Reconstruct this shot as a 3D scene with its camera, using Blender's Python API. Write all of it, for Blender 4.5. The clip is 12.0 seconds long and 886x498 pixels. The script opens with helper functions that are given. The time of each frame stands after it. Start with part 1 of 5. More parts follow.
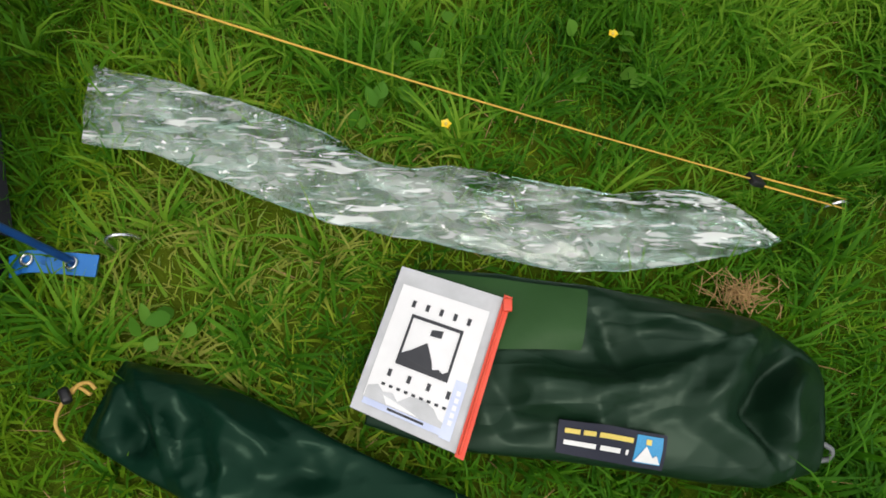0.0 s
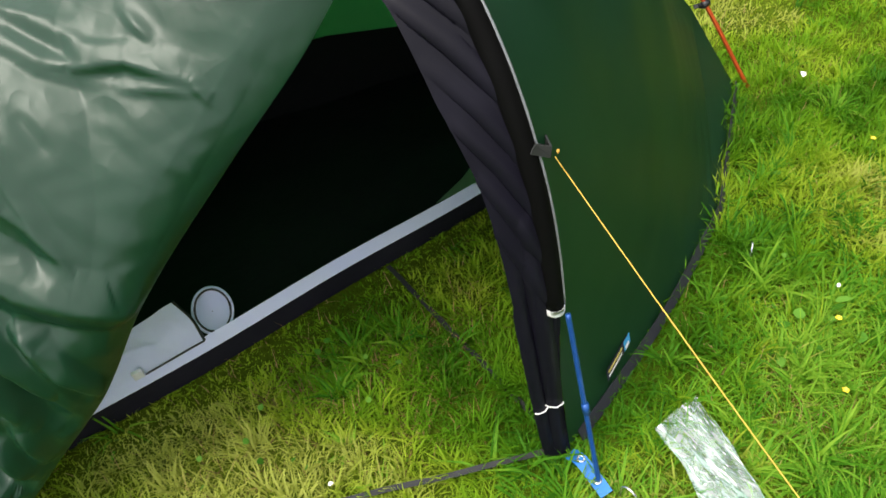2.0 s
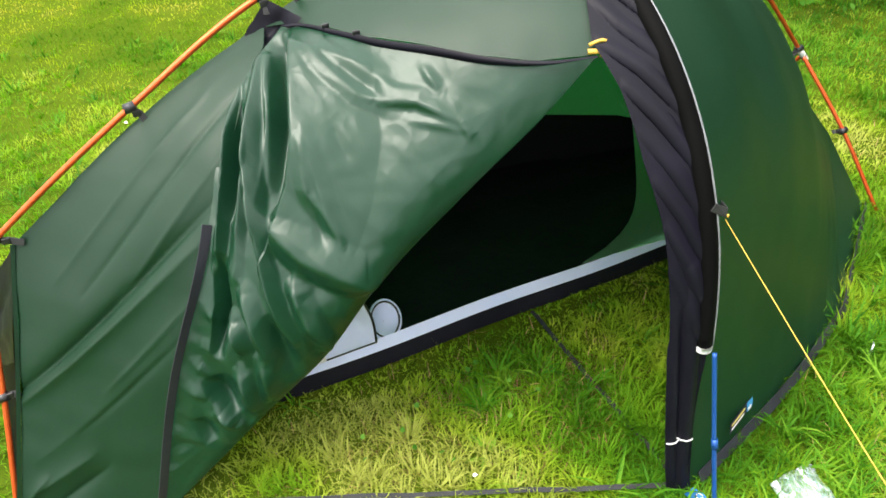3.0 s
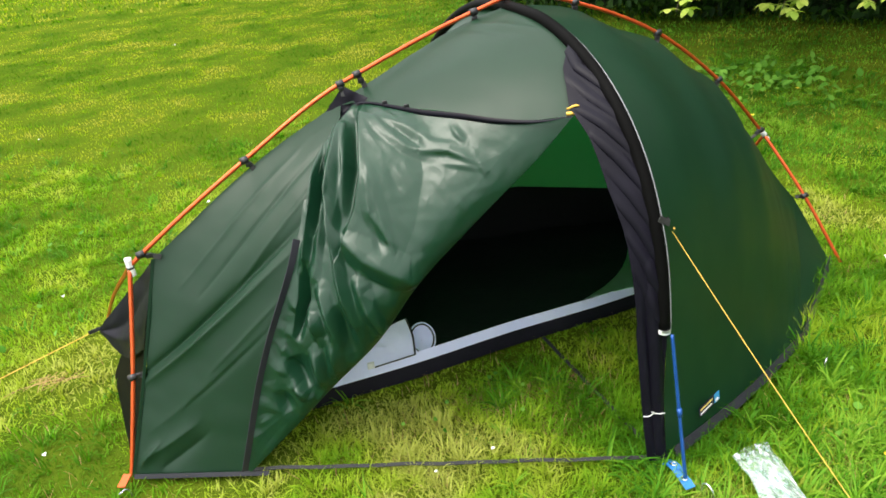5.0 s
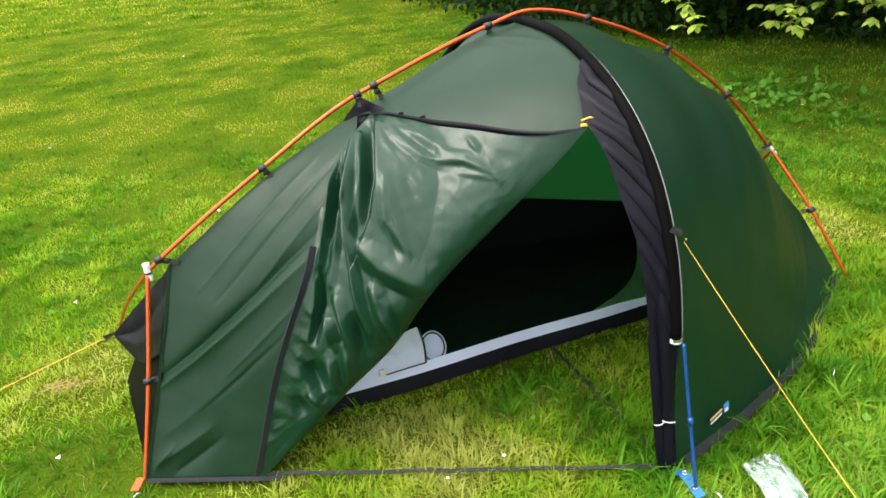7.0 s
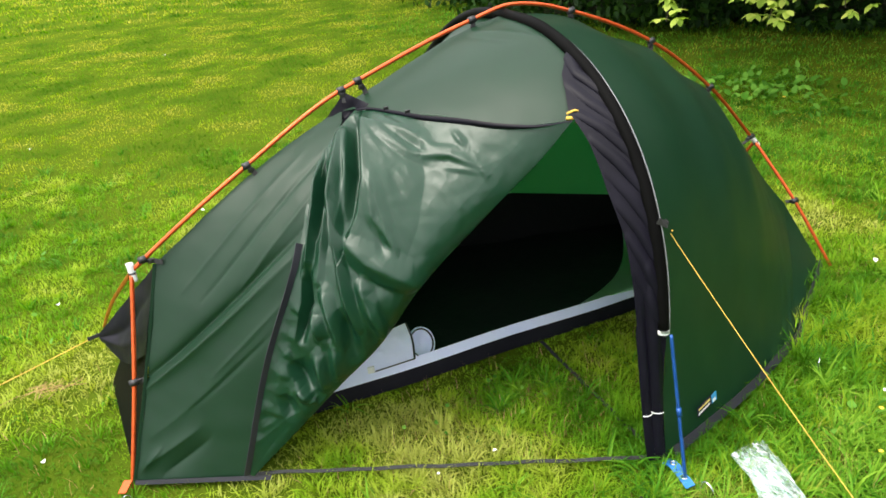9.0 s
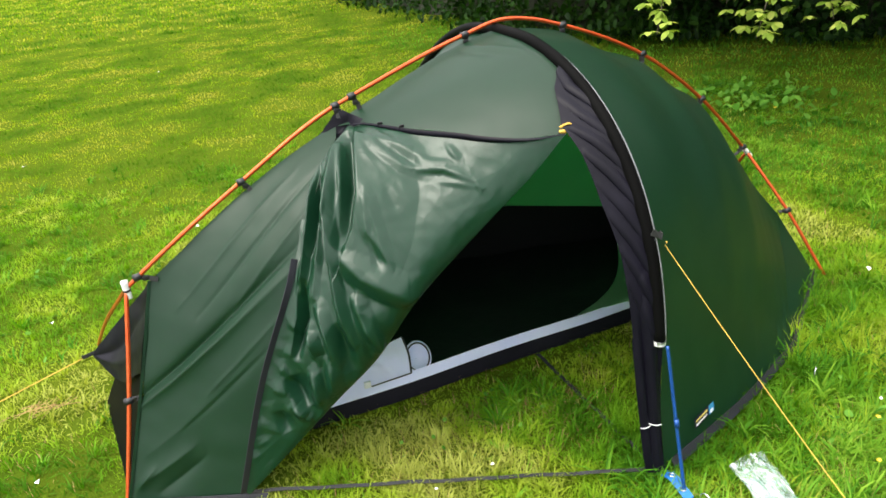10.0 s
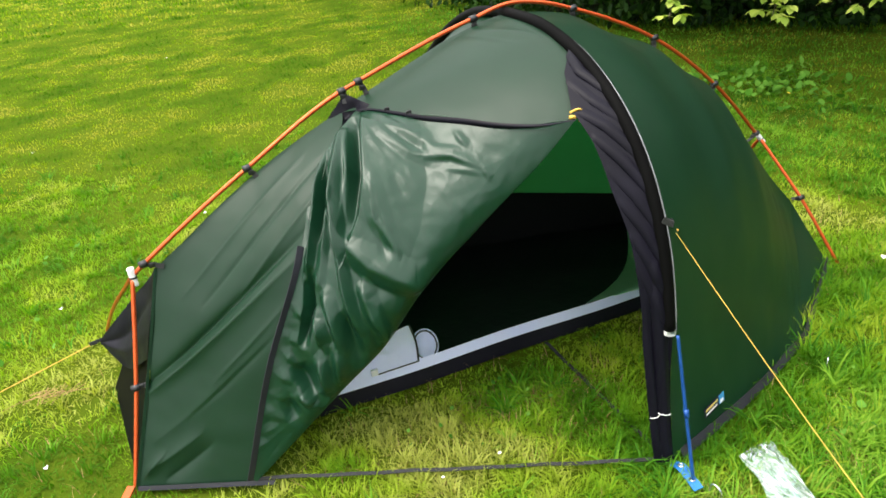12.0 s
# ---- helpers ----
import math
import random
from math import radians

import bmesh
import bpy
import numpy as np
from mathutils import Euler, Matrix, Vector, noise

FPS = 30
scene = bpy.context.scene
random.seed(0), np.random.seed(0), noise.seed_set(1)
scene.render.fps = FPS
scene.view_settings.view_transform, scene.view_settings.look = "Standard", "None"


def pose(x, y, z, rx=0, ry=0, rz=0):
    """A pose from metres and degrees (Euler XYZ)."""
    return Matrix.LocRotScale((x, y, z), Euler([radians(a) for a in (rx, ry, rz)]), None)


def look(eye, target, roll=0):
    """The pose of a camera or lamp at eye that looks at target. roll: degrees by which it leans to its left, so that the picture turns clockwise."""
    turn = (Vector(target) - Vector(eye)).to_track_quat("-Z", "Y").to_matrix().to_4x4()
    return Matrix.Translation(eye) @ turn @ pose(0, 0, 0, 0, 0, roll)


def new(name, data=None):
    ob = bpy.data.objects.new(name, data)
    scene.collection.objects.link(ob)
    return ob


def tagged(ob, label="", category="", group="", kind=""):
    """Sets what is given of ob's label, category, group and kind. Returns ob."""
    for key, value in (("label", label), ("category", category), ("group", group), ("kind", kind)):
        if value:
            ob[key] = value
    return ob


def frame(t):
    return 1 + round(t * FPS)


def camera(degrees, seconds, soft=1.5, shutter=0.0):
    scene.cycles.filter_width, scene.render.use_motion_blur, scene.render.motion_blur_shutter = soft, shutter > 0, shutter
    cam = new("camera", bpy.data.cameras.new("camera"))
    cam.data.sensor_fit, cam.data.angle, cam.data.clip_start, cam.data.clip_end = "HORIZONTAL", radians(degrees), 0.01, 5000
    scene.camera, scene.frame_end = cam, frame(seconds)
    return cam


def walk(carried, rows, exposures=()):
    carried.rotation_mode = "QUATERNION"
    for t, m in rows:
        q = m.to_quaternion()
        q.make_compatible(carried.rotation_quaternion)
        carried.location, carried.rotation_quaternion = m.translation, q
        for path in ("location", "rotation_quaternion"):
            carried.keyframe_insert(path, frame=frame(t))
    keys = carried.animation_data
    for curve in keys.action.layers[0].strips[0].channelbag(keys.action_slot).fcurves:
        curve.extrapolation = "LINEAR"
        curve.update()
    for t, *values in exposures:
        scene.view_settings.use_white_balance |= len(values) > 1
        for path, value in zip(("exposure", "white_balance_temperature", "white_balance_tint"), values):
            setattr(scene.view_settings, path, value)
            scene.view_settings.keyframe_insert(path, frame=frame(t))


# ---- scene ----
cam = camera(67.3, 12.0, 1.65)
PATH = [
    (0, (-0.255, -0.446, 0.783), (0.45, -0.54, -1.086), 9.0),
    (0.5, (-0.276, -0.366, 0.913), (0.537, -0.213, -0.907), -0.2),
    (1, (-0.297, -0.317, 1.024), (0.558, 0.211, -0.706), -5.1),
    (1.5, (-0.335, -0.337, 1.144), (0.45, 0.618, -0.428), -10.0),
    (2, (-0.415, -0.424, 1.241), (0.168, 0.829, -0.205), -8.9),
    (2.5, (-0.528, -0.467, 1.297), (-0.088, 0.959, -0.035), -7.2),
    (3, (-0.708, -0.589, 1.344), (-0.238, 0.922, 0.121), -4.6),
    (3.2, (-0.768, -0.642, 1.362), (-0.281, 0.909, 0.197), -4.0),
    (4.8, (-0.838, -1.047, 1.411), (-0.396, 0.658, 0.465), -6.2),
    (5, (-0.848, -1.074, 1.402), (-0.401, 0.635, 0.463), -5.7),
    (5.5, (-0.875, -1.082, 1.414), (-0.391, 0.627, 0.495), -5.5),
    (6, (-0.886, -1.087, 1.411), (-0.407, 0.624, 0.492), -4.7),
    (6.5, (-0.893, -1.095, 1.409), (-0.433, 0.633, 0.513), -5.2),
    (7, (-0.89, -1.092, 1.405), (-0.438, 0.635, 0.502), -5.1),
    (8.8, (-0.893, -1.09, 1.397), (-0.417, 0.627, 0.489), -5.6),
    (9, (-0.891, -1.089, 1.398), (-0.403, 0.622, 0.484), -5.4),
    (9.5, (-0.892, -1.085, 1.399), (-0.386, 0.635, 0.513), -5.3),
    (10, (-0.891, -1.089, 1.401), (-0.381, 0.633, 0.52), -5.8),
    (10.5, (-0.89, -1.086, 1.397), (-0.38, 0.631, 0.507), -5.7),
    (11, (-0.889, -1.083, 1.398), (-0.404, 0.634, 0.495), -6.2),
    (11.5, (-0.882, -1.081, 1.398), (-0.375, 0.639, 0.511), -6.2),
    (12, (-0.883, -1.072, 1.394), (-0.406, 0.642, 0.48), -6.1),
]
EXPOSURES = [(0.0, -0.3), (0.8, -0.35), (1.2, -0.05), (1.5, 0.4), (2.0, 0.95), (2.5, 1.3), (3.2, 1.6), (4.8, 1.25), (12.0, 1.25)]
walk(cam, [(t, look(eye, target, roll)) for t, eye, target, roll in PATH], EXPOSURES)

# ---------------------------------------------------------------- light
world = bpy.data.worlds.new("overcast_sky")
scene.world = world
world.use_nodes = True
wn = world.node_tree
sky = wn.nodes.new("ShaderNodeTexSky")
sky.sky_type, sky.sun_disc = "NISHITA", False
sky.sun_elevation, sky.sun_rotation = radians(63), radians(261)
sky.dust_density, sky.ozone_density = 4.0, 0.6
mixw = wn.nodes.new("ShaderNodeMixRGB")
mixw.inputs[0].default_value = 0.8
dome = wn.nodes.new("ShaderNodeTexCoord")
split = wn.nodes.new("ShaderNodeSeparateXYZ")
wn.links.new(dome.outputs["Generated"], split.inputs[0])
cloud = wn.nodes.new("ShaderNodeMapRange")
cloud.inputs["From Min"].default_value, cloud.inputs["From Max"].default_value = -0.05, 1.0
cloud.inputs["To Min"].default_value, cloud.inputs["To Max"].default_value = 4.2, 12.5
wn.links.new(split.outputs["Z"], cloud.inputs["Value"])
tone = wn.nodes.new("ShaderNodeMixRGB")
tone.blend_type = "MULTIPLY"
tone.inputs[0].default_value = 1.0
tone.inputs[2].default_value = (1.0, 0.99, 0.97, 1)
wn.links.new(cloud.outputs[0], tone.inputs[1])
wn.links.new(tone.outputs[0], mixw.inputs[2])
wn.links.new(sky.outputs[0], mixw.inputs[1])
wn.links.new(mixw.outputs[0], wn.nodes["Background"].inputs[0])
wn.nodes["Background"].inputs[1].default_value = 0.15
sun = new("sun", bpy.data.lights.new("sun", "SUN"))
sun.data.energy, sun.data.angle, sun.data.color = 1.5, radians(28), (1.0, 0.95, 0.86)
sun.matrix_world = look((-3.2, -0.5, 6.4), (0, 0, 0))


# ---------------------------------------------------------------- materials
class Mat:
    """A node material under construction."""

    def __init__(self, name):
        self.m = bpy.data.materials.new(name)
        self.m.use_nodes = True
        self.t = self.m.node_tree
        self.b = self.t.nodes["Principled BSDF"]
        self.out = self.t.nodes["Material Output"]

    def n(self, kind, **kw):
        node = self.t.nodes.new(kind)
        for k, v in kw.items():
            node.inputs[k].default_value = v
        return node

    def link(self, a, b):
        self.t.links.new(a, b)

    def coords(self, scale=1.0):
        tc = self.n("ShaderNodeTexCoord")
        mp = self.n("ShaderNodeMapping", Scale=(scale, scale, scale) if not isinstance(scale, tuple) else scale)
        self.link(tc.outputs["Object"], mp.inputs["Vector"])
        return mp.outputs[0]

    def noise(self, scale, detail=4.0, rough=0.55, vec=None):
        nd = self.n("ShaderNodeTexNoise", Scale=scale, Detail=detail, Roughness=rough)
        self.link(vec if vec is not None else self.coords(), nd.inputs["Vector"])
        return nd.outputs["Fac"]

    def ramp(self, fac, stops):
        r = self.n("ShaderNodeValToRGB")
        el = r.color_ramp.elements
        while len(el) < len(stops):
            el.new(0.5)
        for e, (p, c) in zip(el, stops):
            e.position, e.color = p, (*c, 1)
        self.link(fac, r.inputs[0])
        return r.outputs[0]

    def bump(self, fac, strength, distance=0.002):
        bp = self.n("ShaderNodeBump", Strength=strength, Distance=distance)
        self.link(fac, bp.inputs["Height"])
        self.link(bp.outputs[0], self.b.inputs["Normal"])
        return bp

    def translucent(self, colour, amount):
        tr = self.n("ShaderNodeBsdfTranslucent")
        if isinstance(colour, tuple):
            tr.inputs[0].default_value = (*colour, 1)
        else:
            self.link(colour, tr.inputs[0])
        mx = self.n("ShaderNodeMixShader", Fac=amount)
        self.link(self.b.outputs[0], mx.inputs[1])
        self.link(tr.outputs[0], mx.inputs[2])
        self.link(mx.outputs[0], self.out.inputs[0])


def fabric(name, dark, light, rough=0.42, trans=None, amount=0.2, weave=900, spec=0.5, crumple=0.25, crease=None, tint=None):
    """Coated woven cloth: mottled colour, fine weave and small wrinkles."""
    a = Mat(name)
    col = a.ramp(a.noise(7, 5), [(0.3, dark), (0.7, light)])
    a.link(col, a.b.inputs["Base Color"])
    a.b.inputs["Roughness"].default_value = rough
    a.b.inputs["Specular IOR Level"].default_value = spec
    if tint:
        a.b.inputs["Specular Tint"].default_value = (*tint, 1)
    soft = a.noise(22, 3, 0.5)
    fine = a.noise(weave, 2, 0.5)
    b1 = a.bump(soft, crumple, 0.006)
    b2 = a.n("ShaderNodeBump", Strength=0.12, Distance=0.0006)
    a.link(fine, b2.inputs["Height"])
    a.link(b1.outputs[0], b2.inputs["Normal"])
    a.link(b2.outputs[0], a.b.inputs["Normal"])
    if crease:
        size, depth, stretch = crease
        heights = []
        for mul, share in ((1.0, 1.0), (2.6, 0.35)):
            ab = a.n("ShaderNodeMath")
            ab.operation = "ABSOLUTE"
            mid = a.n("ShaderNodeMath")
            mid.operation = "SUBTRACT"
            mid.inputs[1].default_value = 0.5
            a.link(a.noise(size * mul, 0.6, 0.4, a.coords(stretch)), mid.inputs[0])
            a.link(mid.outputs[0], ab.inputs[0])
            sc = a.n("ShaderNodeMath")
            sc.operation = "MULTIPLY"
            sc.inputs[1].default_value = share
            a.link(ab.outputs[0], sc.inputs[0])
            heights.append(sc.outputs[0])
        total = heights[0]
        for h in heights[1:]:
            ad = a.n("ShaderNodeMath")
            a.link(total, ad.inputs[0])
            a.link(h, ad.inputs[1])
            total = ad.outputs[0]
        b3 = a.n("ShaderNodeBump", Strength=1.0, Distance=depth)
        b3.invert = True
        a.link(total, b3.inputs["Height"])
        a.link(b3.outputs[0], b1.inputs["Normal"])
    if trans:
        a.translucent(trans, amount)
    return a.m


def plain(name, dark, light, rough=0.5, metal=0.0, scale=40, bump=0.1, dist=0.001):
    a = Mat(name)
    f = a.noise(scale, 4)
    a.link(a.ramp(f, [(0.3, dark), (0.7, light)]), a.b.inputs["Base Color"])
    a.b.inputs["Roughness"].default_value, a.b.inputs["Metallic"].default_value = rough, metal
    if bump:
        a.bump(f, bump, dist)
    return a.m


def blades(name, stops, trans, amount=0.35, patch=None, rough=0.55, blend=0.55):
    """Grass or leaves: colour by island, drifting in patches over the ground."""
    a = Mat(name)
    geo = a.n("ShaderNodeNewGeometry")
    tc = a.n("ShaderNodeTexCoord")
    fac = geo.outputs["Random Per Island"]
    if patch:
        big = a.n("ShaderNodeTexNoise", Scale=patch, Detail=3.0, Roughness=0.6)
        a.link(tc.outputs["Object"], big.inputs["Vector"])
        mr = a.n("ShaderNodeMapRange")
        mr.inputs["From Min"].default_value, mr.inputs["From Max"].default_value = 0.40, 0.61
        a.link(big.outputs["Fac"], mr.inputs["Value"])
        mm = a.n("ShaderNodeMix")
        mm.inputs[0].default_value = blend
        a.link(fac, mm.inputs[2])
        a.link(mr.outputs[0], mm.inputs[3])
        fac = mm.outputs[0]
    col = a.ramp(fac, stops)
    a.link(col, a.b.inputs["Base Color"])
    a.b.inputs["Roughness"].default_value = rough
    a.b.inputs["Specular IOR Level"].default_value = 0.1
    bright = a.n("ShaderNodeMixRGB")
    bright.blend_type = "MULTIPLY"
    bright.inputs[0].default_value = 1.0
    bright.inputs[2].default_value = (*trans, 1)
    a.link(col, bright.inputs[1])
    a.translucent(bright.outputs[0], amount)
    return a.m


FLY = fabric("green_fly_nylon", (0.0045, 0.025, 0.011), (0.0058, 0.029, 0.013), 0.43, (0.035, 0.26, 0.075), 0.15, crumple=0.04, spec=0.31)
DOOR = fabric("green_door_nylon", (0.0045, 0.032, 0.0145), (0.0058, 0.037, 0.0175), 0.34, (0.02, 0.16, 0.045), 0.13, crumple=0.02, spec=0.44, crease=(13.0, 0.0042, (1.0, 1.0, 0.55)))
# Pale inner cloth with the fly's green light mixed into its colour.
INNER = fabric("fly_lit_inner_nylon", (0.20, 0.42, 0.22), (0.24, 0.48, 0.26), 0.6, (0.65, 0.95, 0.68), 0.86, spec=0.2)
SILL = fabric("pale_grey_inner_nylon", (0.68, 0.74, 1.0), (0.75, 0.80, 1.0), 0.5, (0.6, 0.6, 0.8), 0.15)
TRAY = fabric("black_groundsheet", (0.004, 0.004, 0.005), (0.007, 0.007, 0.008), 0.55, crumple=0.5, spec=0.25)
TRAYSIDE = fabric("dark_groundsheet_side", (0.008, 0.0075, 0.012), (0.013, 0.012, 0.018), 0.5, crumple=0.4, spec=0.2)
STORM = fabric("dark_grey_nylon", (0.004, 0.0037, 0.007), (0.007, 0.0064, 0.012), 0.42, crumple=0.12, spec=0.11)
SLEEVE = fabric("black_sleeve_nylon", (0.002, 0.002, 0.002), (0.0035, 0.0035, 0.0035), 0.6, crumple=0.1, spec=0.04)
HEM = fabric("charcoal_hem_tape", (0.012, 0.012, 0.019), (0.02, 0.02, 0.029), 0.6)
WEB = fabric("black_webbing", (0.012, 0.013, 0.013), (0.02, 0.021, 0.021), 0.75, weave=500)
BLUEWEB = fabric("bright_blue_webbing", (0.010, 0.13, 0.44), (0.018, 0.18, 0.55), 0.55, weave=500)
SACK = fabric("dark_green_sack_nylon", (0.004, 0.017, 0.0075), (0.005, 0.021, 0.0095), 0.42, crumple=0.03, spec=0.36, tint=(0.75, 1.0, 0.82), crease=(8.0, 0.018, (1.4, 0.4, 1.0)))
SACKPALE = fabric("paler_green_sack_nylon", (0.022, 0.066, 0.018), (0.029, 0.08, 0.023), 0.45, crumple=0.3, spec=0.16)
POUCHSACK = fabric("deep_green_pouch_nylon", (0.003, 0.018, 0.010), (0.004, 0.023, 0.013), 0.30, crumple=0.03, spec=0.18, tint=(0.6, 1.0, 0.75), crease=(9.0, 0.018, (1.3, 0.45, 1.0)))
ORANGE = plain("orange_anodised_pole", (0.60, 0.085, 0.02), (0.72, 0.12, 0.03), 0.28, 0.55, 60, 0.05)
BLUE = plain("blue_anodised_pole", (0.010, 0.06, 0.24), (0.014, 0.08, 0.30), 0.3, 0.3, 60, 0.05)
STEEL = plain("bright_alloy", (0.62, 0.63, 0.65), (0.75, 0.76, 0.78), 0.25, 0.9, 80, 0.1)
WHITE = plain("white_plastic", (0.70, 0.70, 0.70), (0.8, 0.8, 0.8), 0.4)
PIPING = plain("grey_piping", (0.13, 0.14, 0.15), (0.19, 0.20, 0.21), 0.5)
CLIP = plain("black_plastic", (0.010, 0.010, 0.012), (0.018, 0.018, 0.02), 0.4)
CORD = plain("yellow_guy_cord", (0.62, 0.36, 0.04), (0.80, 0.52, 0.10), 0.7, 0, 900, 0.6)
TAN = plain("ochre_cord", (0.50, 0.30, 0.06), (0.62, 0.40, 0.10), 0.7, 0, 900, 0.6)
PAPER = plain("white_card", (0.80, 0.80, 0.82), (0.86, 0.86, 0.88), 0.35, 0, 30, 0.05)
GREYCARD = plain("grey_card", (0.46, 0.47, 0.49), (0.60, 0.61, 0.64), 0.22, 0, 26, 0.25, 0.004)
PALEBLUE = plain("pale_blue_print", (0.50, 0.56, 0.80), (0.66, 0.72, 0.90), 0.3, 0, 20, 0.05)
INK = plain("dark_ink", (0.025, 0.027, 0.035), (0.035, 0.037, 0.045), 0.5, 0, 40, 0)
RED = plain("red_zip_plastic", (0.72, 0.07, 0.035), (0.82, 0.10, 0.05), 0.4)
NAVY = plain("navy_woven_label", (0.008, 0.010, 0.025), (0.014, 0.016, 0.035), 0.7, 0, 600, 0.4)
SKYBLUE = plain("sky_blue_thread", (0.03, 0.24, 0.50), (0.05, 0.32, 0.60), 0.6, 0, 600, 0.3)
GOLD = plain("gold_thread", (0.65, 0.50, 0.10), (0.75, 0.60, 0.15), 0.6, 0, 600, 0.2)
PETAL = plain("yellow_petal", (0.80, 0.56, 0.02), (0.90, 0.68, 0.04), 0.4, 0, 200, 0.1)
RUST = plain("rusty_dead_grass", (0.12, 0.062, 0.018), (0.26, 0.15, 0.05), 0.8, 0, 300, 0.2)
STRAW = plain("dry_straw", (0.30, 0.17, 0.06), (0.50, 0.33, 0.14), 0.8, 0, 300, 0.2)
BARK = plain("grey_bark", (0.06, 0.045, 0.03), (0.14, 0.11, 0.08), 0.9, 0, 25, 0.8, 0.02)
HEDGE_SHADE = plain("hedge_shade", (0.012, 0.014, 0.006), (0.03, 0.034, 0.014), 0.9, 0, 9, 0.8, 0.05)

LAWN = [(0.08, (0.055, 0.15, 0.005)), (0.32, (0.125, 0.26, 0.010)), (0.52, (0.22, 0.34, 0.018)), (0.70, (0.33, 0.40, 0.035)), (0.92, (0.41, 0.40, 0.10))]
GRASS = blades("lawn_grass", [(p, (0.78 * r, 1.04 * g, b)) for p, (r, g, b) in LAWN], (1.15, 1.35, 0.3), 0.38, 1.7)
MIDGRASS = blades("mown_lawn_grass", [(p, (0.94 * r, 1.01 * g, 0.9 * b)) for p, (r, g, b) in LAWN], (1.15, 1.35, 0.3), 0.38, 1.5, 0.6, 0.86)
FARGRASS = blades("far_lawn_grass", [(p, (0.93 * r, 0.88 * g, 0.62 * b)) for p, (r, g, b) in LAWN], (1.15, 1.35, 0.3), 0.42, 1.3, 0.7, 0.93)
COARSE = blades("coarse_grass", [(0.1, (0.028, 0.115, 0.006)), (0.5, (0.080, 0.235, 0.012)), (0.9, (0.21, 0.36, 0.03))], (1.1, 1.5, 0.35), 0.34, 2.6)
WEED = blades("weed_leaf", [(0.2, (0.06, 0.18, 0.015)), (0.8, (0.13, 0.29, 0.035))], (1.1, 1.4, 0.5), 0.25)
# Leaf colour kept very dark: some of the hedge's shade is in it.
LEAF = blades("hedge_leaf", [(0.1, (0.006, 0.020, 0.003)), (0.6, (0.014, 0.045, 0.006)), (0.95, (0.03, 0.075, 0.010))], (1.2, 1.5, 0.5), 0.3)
SPRIGLEAF = blades("young_leaf", [(0.1, (0.16, 0.25, 0.03)), (0.6, (0.28, 0.36, 0.06)), (0.95, (0.40, 0.44, 0.10))], (1.2, 1.4, 0.6), 0.35)

g = Mat("mossy_soil")
s1, s2 = g.noise(1.3, 4), g.noise(38, 6, 0.7)
gm = g.n("ShaderNodeMixRGB")
g.link(s2, gm.inputs[0])
g.link(g.ramp(s1, [(0.35, (0.055, 0.112, 0.006)), (0.65, (0.13, 0.17, 0.012))]), gm.inputs[1])
g.link(g.ramp(s2, [(0.35, (0.022, 0.034, 0.005)), (0.7, (0.08, 0.13, 0.008))]), gm.inputs[2])
g.link(gm.outputs[0], g.b.inputs["Base Color"])
g.b.inputs["Roughness"].default_value, g.b.inputs["Specular IOR Level"].default_value = 1.0, 0.0
g.bump(s2, 0.9, 0.02)
SOIL = g.m

p = Mat("clear_polythene")


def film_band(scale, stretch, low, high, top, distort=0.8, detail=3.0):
    """Painted highlights on the crumpled film: soft-edged white islands drawn out along the sleeve."""
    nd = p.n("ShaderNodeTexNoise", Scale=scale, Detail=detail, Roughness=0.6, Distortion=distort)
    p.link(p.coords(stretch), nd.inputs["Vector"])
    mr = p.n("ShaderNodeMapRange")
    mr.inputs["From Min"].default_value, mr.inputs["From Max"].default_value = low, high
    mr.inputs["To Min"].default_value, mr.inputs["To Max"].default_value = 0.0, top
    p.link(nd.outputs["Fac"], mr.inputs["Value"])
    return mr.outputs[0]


def film_max(a, b):
    mx = p.n("ShaderNodeMath")
    mx.operation = "MAXIMUM"
    p.link(a, mx.inputs[0])
    p.link(b, mx.inputs[1])
    return mx.outputs[0]


clear = p.n("ShaderNodeBsdfTransparent")
clear.inputs[0].default_value = (0.76, 0.92, 0.85, 1)
rumple = p.n("ShaderNodeTexNoise", Scale=30.0, Detail=3.0, Distortion=0.8)
p.link(p.coords((1.5, 0.6, 1.0)), rumple.inputs["Vector"])
pb = p.n("ShaderNodeBump", Strength=0.5, Distance=0.006)
p.link(rumple.outputs["Fac"], pb.inputs["Height"])
gl = p.n("ShaderNodeBsdfGlossy", Roughness=0.10)
gl.inputs[0].default_value = (0.95, 0.97, 0.97, 1)
p.link(pb.outputs[0], gl.inputs["Normal"])
fr = p.n("ShaderNodeFresnel", IOR=1.5)
p.link(pb.outputs[0], fr.inputs["Normal"])
wet = p.n("ShaderNodeMath")
wet.operation, wet.use_clamp = "MULTIPLY", True
wet.inputs[1].default_value = 1.4
p.link(fr.outputs[0], wet.inputs[0])
shine = p.n("ShaderNodeMixShader")
p.link(wet.outputs[0], shine.inputs[0])
p.link(clear.outputs[0], shine.inputs[1])
p.link(gl.outputs[0], shine.inputs[2])
# Diffuse white for milky film, and for sky highlights painted as streaks and glints.
milky_gleam = p.n("ShaderNodeBsdfDiffuse")
milky_gleam.inputs[0].default_value = (0.84, 0.87, 0.86, 1)
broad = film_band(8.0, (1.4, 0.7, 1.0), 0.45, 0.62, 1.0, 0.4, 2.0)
jitter = p.n("ShaderNodeTexNoise", Scale=18.0, Detail=2.0)
p.link(p.coords(), jitter.inputs["Vector"])
bent = p.n("ShaderNodeMixRGB", Fac=0.07)
